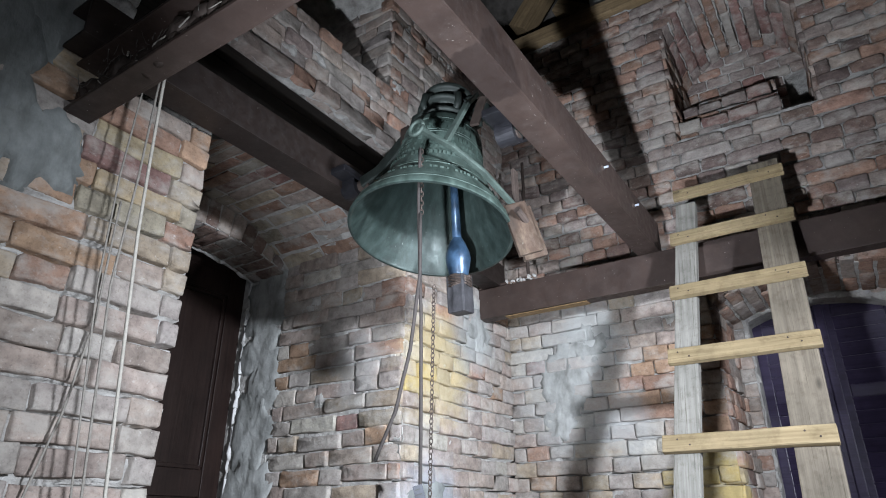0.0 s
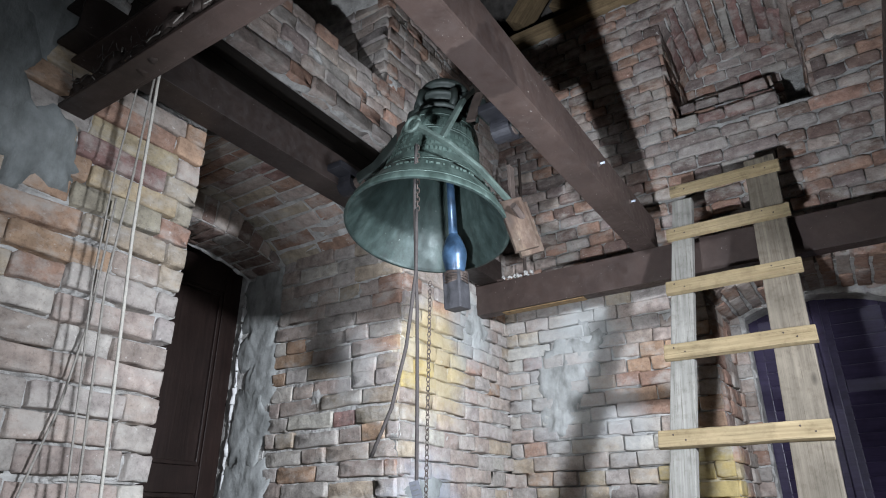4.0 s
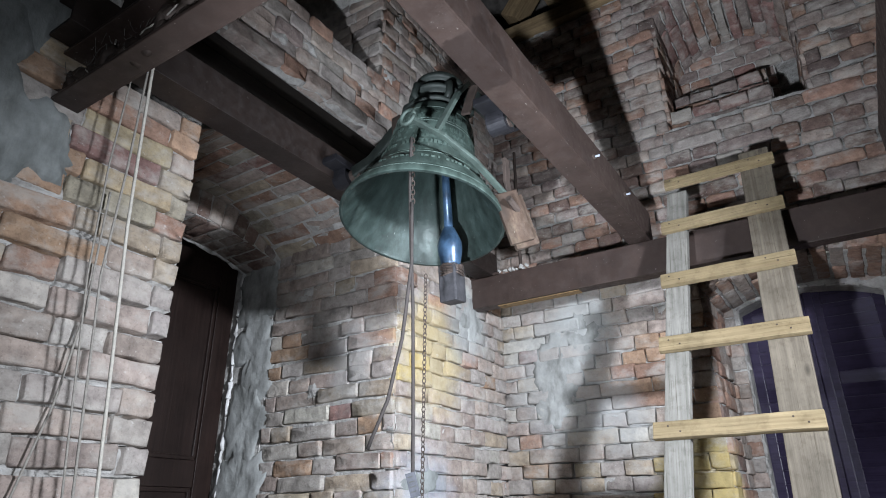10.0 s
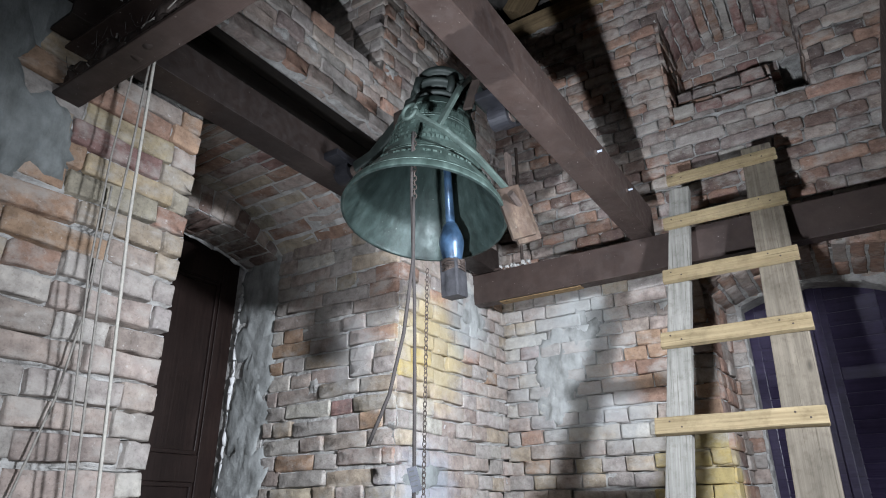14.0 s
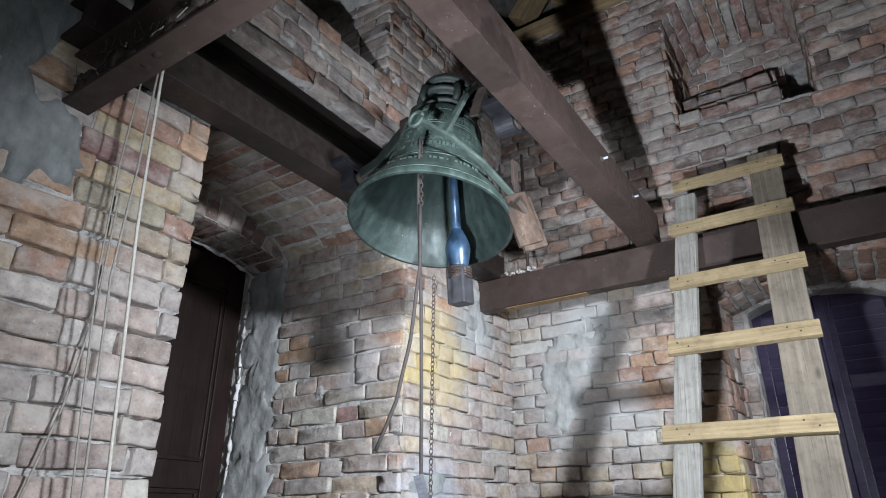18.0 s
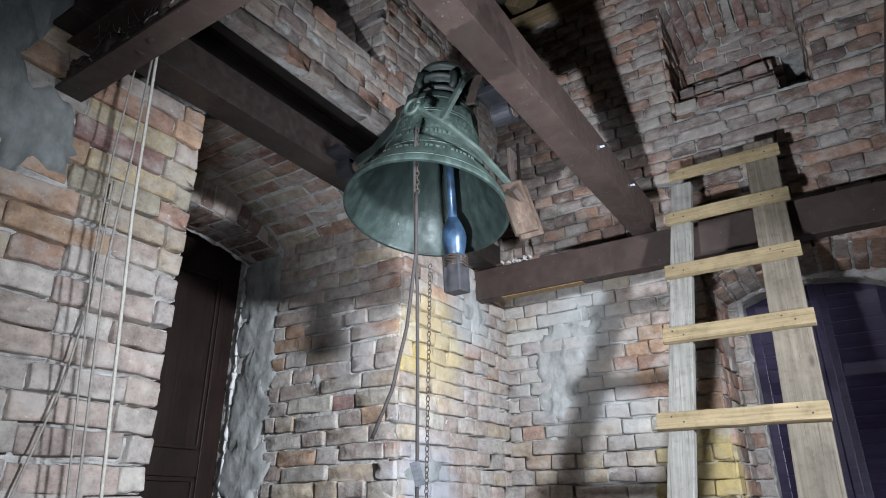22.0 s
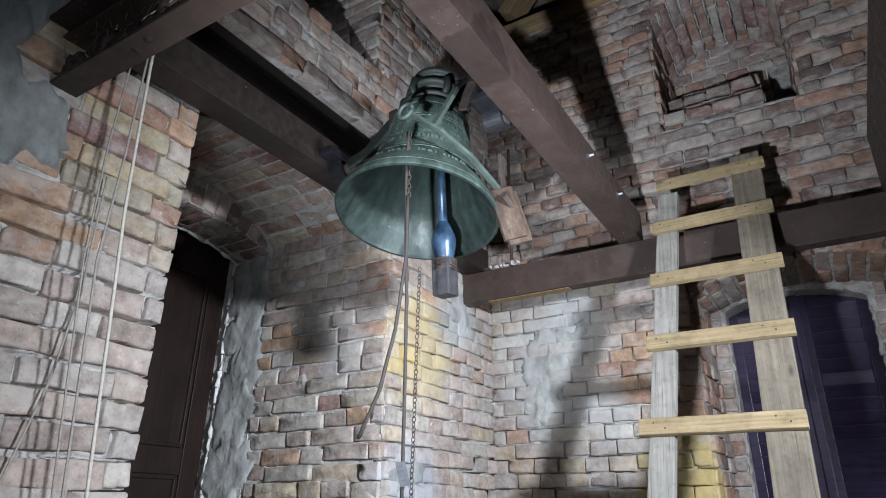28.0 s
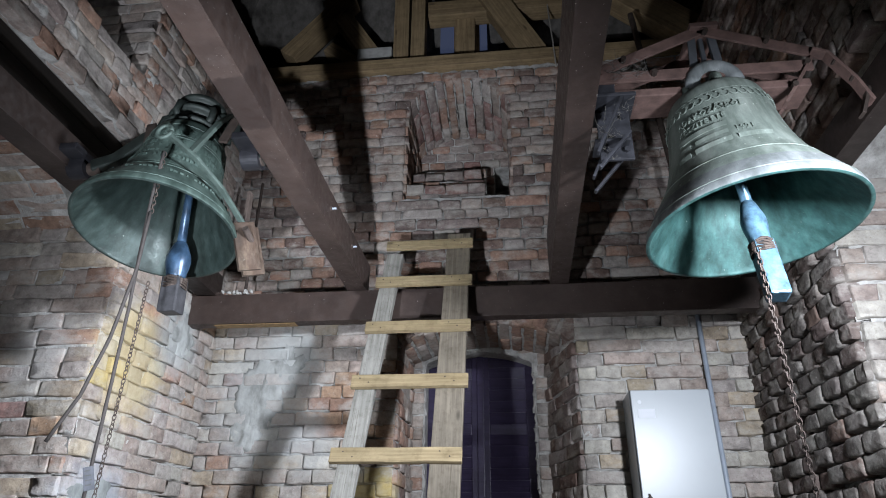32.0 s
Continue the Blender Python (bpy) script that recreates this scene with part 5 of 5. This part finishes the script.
patch(wall_west, FW[1], 2.78, 2.72, 0.12, 0.15, 45, PLASTER, 0.020, "grey render round the beam end")
patch(wall_west, FW[1], 2.28, 1.86, 0.15, 0.10, 46, PLASTER_BLUE, 0.020, "grey render smear")
for i, z in enumerate((1.5, 1.85, 2.2, 2.55, 2.9)):
    patch(wall_west, FWJ[1], 0.16, z, 0.17, 0.26, 50 + i, PLASTER, 0.022, "grey rendered door jamb")

# ---- ropes ----
def rope(name, points, r, mat, label, sag=0.0):
    bm = bmesh.new()
    pts = []
    for a, b in zip(points, points[1:]):
        a, b = Vector(a), Vector(b)
        n = max(4, int((b - a).length / 0.05))
        pts += [a.lerp(b, i / n) for i in range(n)]
    pts.append(Vector(points[-1]))
    for i, p in enumerate(pts):
        p.x += 0.002 * math.sin(i * 0.31 + len(name))
        p.y += 0.003 * math.sin(i * 0.17 + 2)
    tube(bm, pts, r, 7, 0.4)
    return single(name, bm, mat, label, "rope", smooth=True)


rope("bell_rope", [(-1.38, 0.632, 3.02), (-1.375, 0.66, 2.44), (-1.375, 0.72, 1.745), (-1.36, 0.76, 0.6)], 0.0046, ROPE_WHITE, "white bell rope hanging before the brick wall")
rope("bell_rope", [(-1.39, 0.628, 3.02), (-1.40, 0.640, 2.62), (-1.415, 0.640, 2.30), (-1.42, 0.69, 1.745), (-1.41, 0.72, 0.6)], 0.0034, ROPE_GREY, "thin pale bell rope hanging before the brick wall")
rope("bell_rope", [(-1.42, 0.605, 3.02), (-1.43, 0.605, 2.62), (-1.43, 0.615, 2.3), (-1.43, 0.672, 1.745), (-1.42, 0.70, 0.6)], 0.0028, ROPE_GREY, "thin grey bell rope hanging before the brick wall")
rope("cord", [(-1.54, 0.675, 2.60), (-1.545, 0.685, 2.25), (-1.545, 0.66, 2.0), (-1.545, 0.60, 1.72), (-1.545, 0.585, 1.5)], 0.0032, ROPE_GREY, "grey cord hanging loosely before the brick wall")
rope("bell_rope", [(-0.893, 1.245, 2.86), (-0.892, 1.245, 2.67), (-0.878, 1.25, 2.30), (-0.872, 1.25, 1.75), (-0.87, 1.26, 0.5)], 0.0052, ROPE_DARK, "dark bell rope tied to the bell lever")
rope("rope_end", [(-0.885, 1.24, 2.62), (-0.880, 1.24, 2.42), (-0.905, 1.24, 2.20), (-0.95, 1.24, 2.03), (-1.017, 1.24, 1.905)], 0.0055, ROPE_DARK, "loose dark rope end with frayed tip")
single("chain", chain_links(bmesh.new(), (-0.870, 1.30, 2.40), (-0.860, 1.27, 1.62), 0.018, 0.0014), IRON, "thin rusty iron chain hanging beside the bell rope", "chain")
single("chain", chain_links(bmesh.new(), (-0.893, 1.255, 2.86), (-0.885, 1.25, 2.62), 0.022, 0.0020), IRON, "short rusty chain from the bell lever", "chain")
tag = thing("rope_tag", "grey plastic tag tied on the bell rope", "tag", pose(-0.862, 1.235, 1.81, 8, -14, 20))
part("card", boxed(-0.013, 0.013, -0.001, 0.001, -0.030, 0.030), TAG_GREY, tag)
for z in (0.02, 0.008, -0.004, -0.016):
    part("print_bar", boxed(-0.009, 0.009 - abs(z) * 0.2, -0.0018, -0.0010, z - 0.0016, z + 0.0016), BLACK_PRINT, tag)
single("chain", chain_links(bmesh.new(), (0.925, 1.225, 2.40), (0.995, 1.38, 1.5), 0.022, 0.0020), IRON, "thin rusty iron chain hanging from the clapper", "chain")
single("tie_rod", rod(bmesh.new(), (-1.28, 2.825, 2.985), (-1.28, 2.825, 3.75), 0.009, 10), IRON, "thin black iron rod standing on the beam", "rod")
single("tie_rod", rod(bmesh.new(), (1.12, 2.83, 4.95), (1.27, 2.83, 2.985), 0.020, 10), IRON, "dark iron rod standing on the beam behind the bell", "rod")
single("bearing_plate", boxed(-1.62, -1.40, 2.782, 2.868, 2.984, 2.998, bevel=0.003), STEEL, "brown steel plate with mortar crumbs on the beam", "plate")
rnd = random.Random(9)
bm = bmesh.new()
for i in range(60):
    size = rnd.uniform(0.004, 0.012)
    m = Matrix.Translation((rnd.uniform(-1.60, -1.22), rnd.uniform(2.795, 2.86), 2.9985 + size * 0.6)) @ Euler((rnd.random() * 3, rnd.random() * 3, 0)).to_matrix().to_4x4() @ Matrix.Diagonal((1.5, 1, 0.8, 1))
    bmesh.ops.create_icosphere(bm, subdivisions=1, radius=size, matrix=m)
single("mortar_crumbs", bm, MORTAR, "grey mortar crumbs lying on the beam end", "rubble", kind="stuff")
single("wooden_shim", boxed(-1.42, -0.95, 2.800, 2.855, 2.803, 2.808, bevel=0.002), TIMBER_Z, "yellowish wooden packing strip under the beam", "shim")
# three near-black timbers that fill the long pocket above the beam
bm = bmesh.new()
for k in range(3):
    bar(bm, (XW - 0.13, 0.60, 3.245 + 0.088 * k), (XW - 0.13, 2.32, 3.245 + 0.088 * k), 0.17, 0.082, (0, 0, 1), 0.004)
single("lintel", bm, LINTEL, "near-black timber lintel in the slot over the embrasure", "lintel", kind="structure")


# ---- roof timbers ----
def timber(name, a, b, w, d, label, mat=TIMBER, up=(0, 1, 0)):
    """A squared timber from a to b; its own x axis runs along it."""
    a, b = Vector(a), Vector(b)
    x = (b - a).normalized()
    y = Vector(up)
    y = (y - x * y.dot(x)).normalized()
    m = Matrix((x, y, x.cross(y))).transposed().to_4x4()
    m.translation = a
    return single(name, boxed(0, (b - a).length, -d / 2, d / 2, -w / 2, w / 2, bevel=0.006), mat, label, "timber", m, "roof timbers")


timber("wall_plate", (XW - 0.3, 3.20, 4.925), (XE + 0.3, 3.20, 4.925), 0.105, 0.20, "old squared timber wall plate on the brick wall")
timber("brace", (-1.50, 3.40, 5.33), (-1.02, 3.40, 5.95), 0.16, 0.14, "old squared timber roof brace")
timber("brace", (-1.20, 3.42, 5.95), (-0.76, 3.42, 5.22), 0.15, 0.14, "old squared timber roof brace")
timber("brace", (-1.30, 3.75, 5.75), (-0.86, 3.75, 5.40), 0.12, 0.12, "old squared timber roof brace")
timber("post", (-0.53, 3.30, 4.98), (-0.55, 3.30, 6.3), 0.12, 0.14, "brown squared timber roof post")
timber("post", (-0.40, 3.30, 4.98), (-0.41, 3.30, 6.3), 0.11, 0.14, "brown squared timber roof post")
timber("tie_beam", (-0.33, 3.32, 5.62), (1.2, 3.32, 5.62), 0.15, 0.14, "old horizontal squared roof timber")
timber("post", (-0.04, 3.36, 4.98), (-0.04, 3.36, 5.55), 0.16, 0.10, "short squared timber roof post")
timber("brace", (0.10, 3.26, 5.85), (0.52, 3.26, 4.98), 0.20, 0.12, "old leaning squared roof timber")
timber("brace", (1.00, 3.10, 5.55), (1.62, 3.10, 4.95), 0.24, 0.16, "pale leaning roof timber")
timber("tie_beam", (XW - 0.3, 2.2, 5.05), (XE + 0.3, 2.2, 5.75), 0.14, 0.14, "roof timber across the tower")
for y in (1.1, 0.2):
    timber("tie_beam", (XW - 0.3, y, 5.3), (XE + 0.3, y, 5.3), 0.15, 0.16, "roof timber across the tower")
single("brick_pad", boxed(-0.90, -0.62, 3.30, 3.45, 4.98, 5.30, bevel=0.01), RUBBLE, "pale masonry pad under a brace", "pad")
# boarded roof over the tower
bm = bmesh.new()
apex = (0, 1.6, 9.0)
corners = [(XW - 1.3, YS - 1.3, 4.87), (XE + 1.3, YS - 1.3, 4.87), (XE + 1.3, YN + 1.3, 4.87), (XW - 1.3, YN + 1.3, 4.87)]
for a, b in zip(corners, corners[1:] + corners[:1]):
    va, vb, vc = (bm.verts.new(p) for p in (a, b, apex))
    bm.faces.new((vb, va, vc))
single("roof", bm, DARK_RENDER, "dark boarded spire roof", "roof", kind="structure")

rope("cord", [(0.618, 3.26, 5.60), (0.62, 3.05, 4.74)], 0.006, ROPE_GREY, "pale cord hanging from the roof timbers")
glow = Nodes("dusk_sky")
glow.put(glow.bsdf.inputs["Emission Color"], (0.22, 0.29, 0.55, 1))
glow.put(glow.bsdf.inputs["Emission Strength"], 0.15)
single("backdrop", boxed(-0.275, 0.125, 3.62, 3.63, 5.50, 5.86), glow.done((0.02, 0.02, 0.03), 0.9), "blue dusk sky seen through a roof louvre", "sky", kind="structure")
timber("louvre_board", (-0.40, 3.56, 5.90), (0.40, 3.56, 5.90), 0.14, 0.03, "dark board of the roof louvre", TIMBER_Z)
timber("louvre_board", (-0.045, 3.59, 5.0), (-0.045, 3.59, 5.95), 0.215, 0.03, "dark board of the roof louvre", TIMBER_Z)
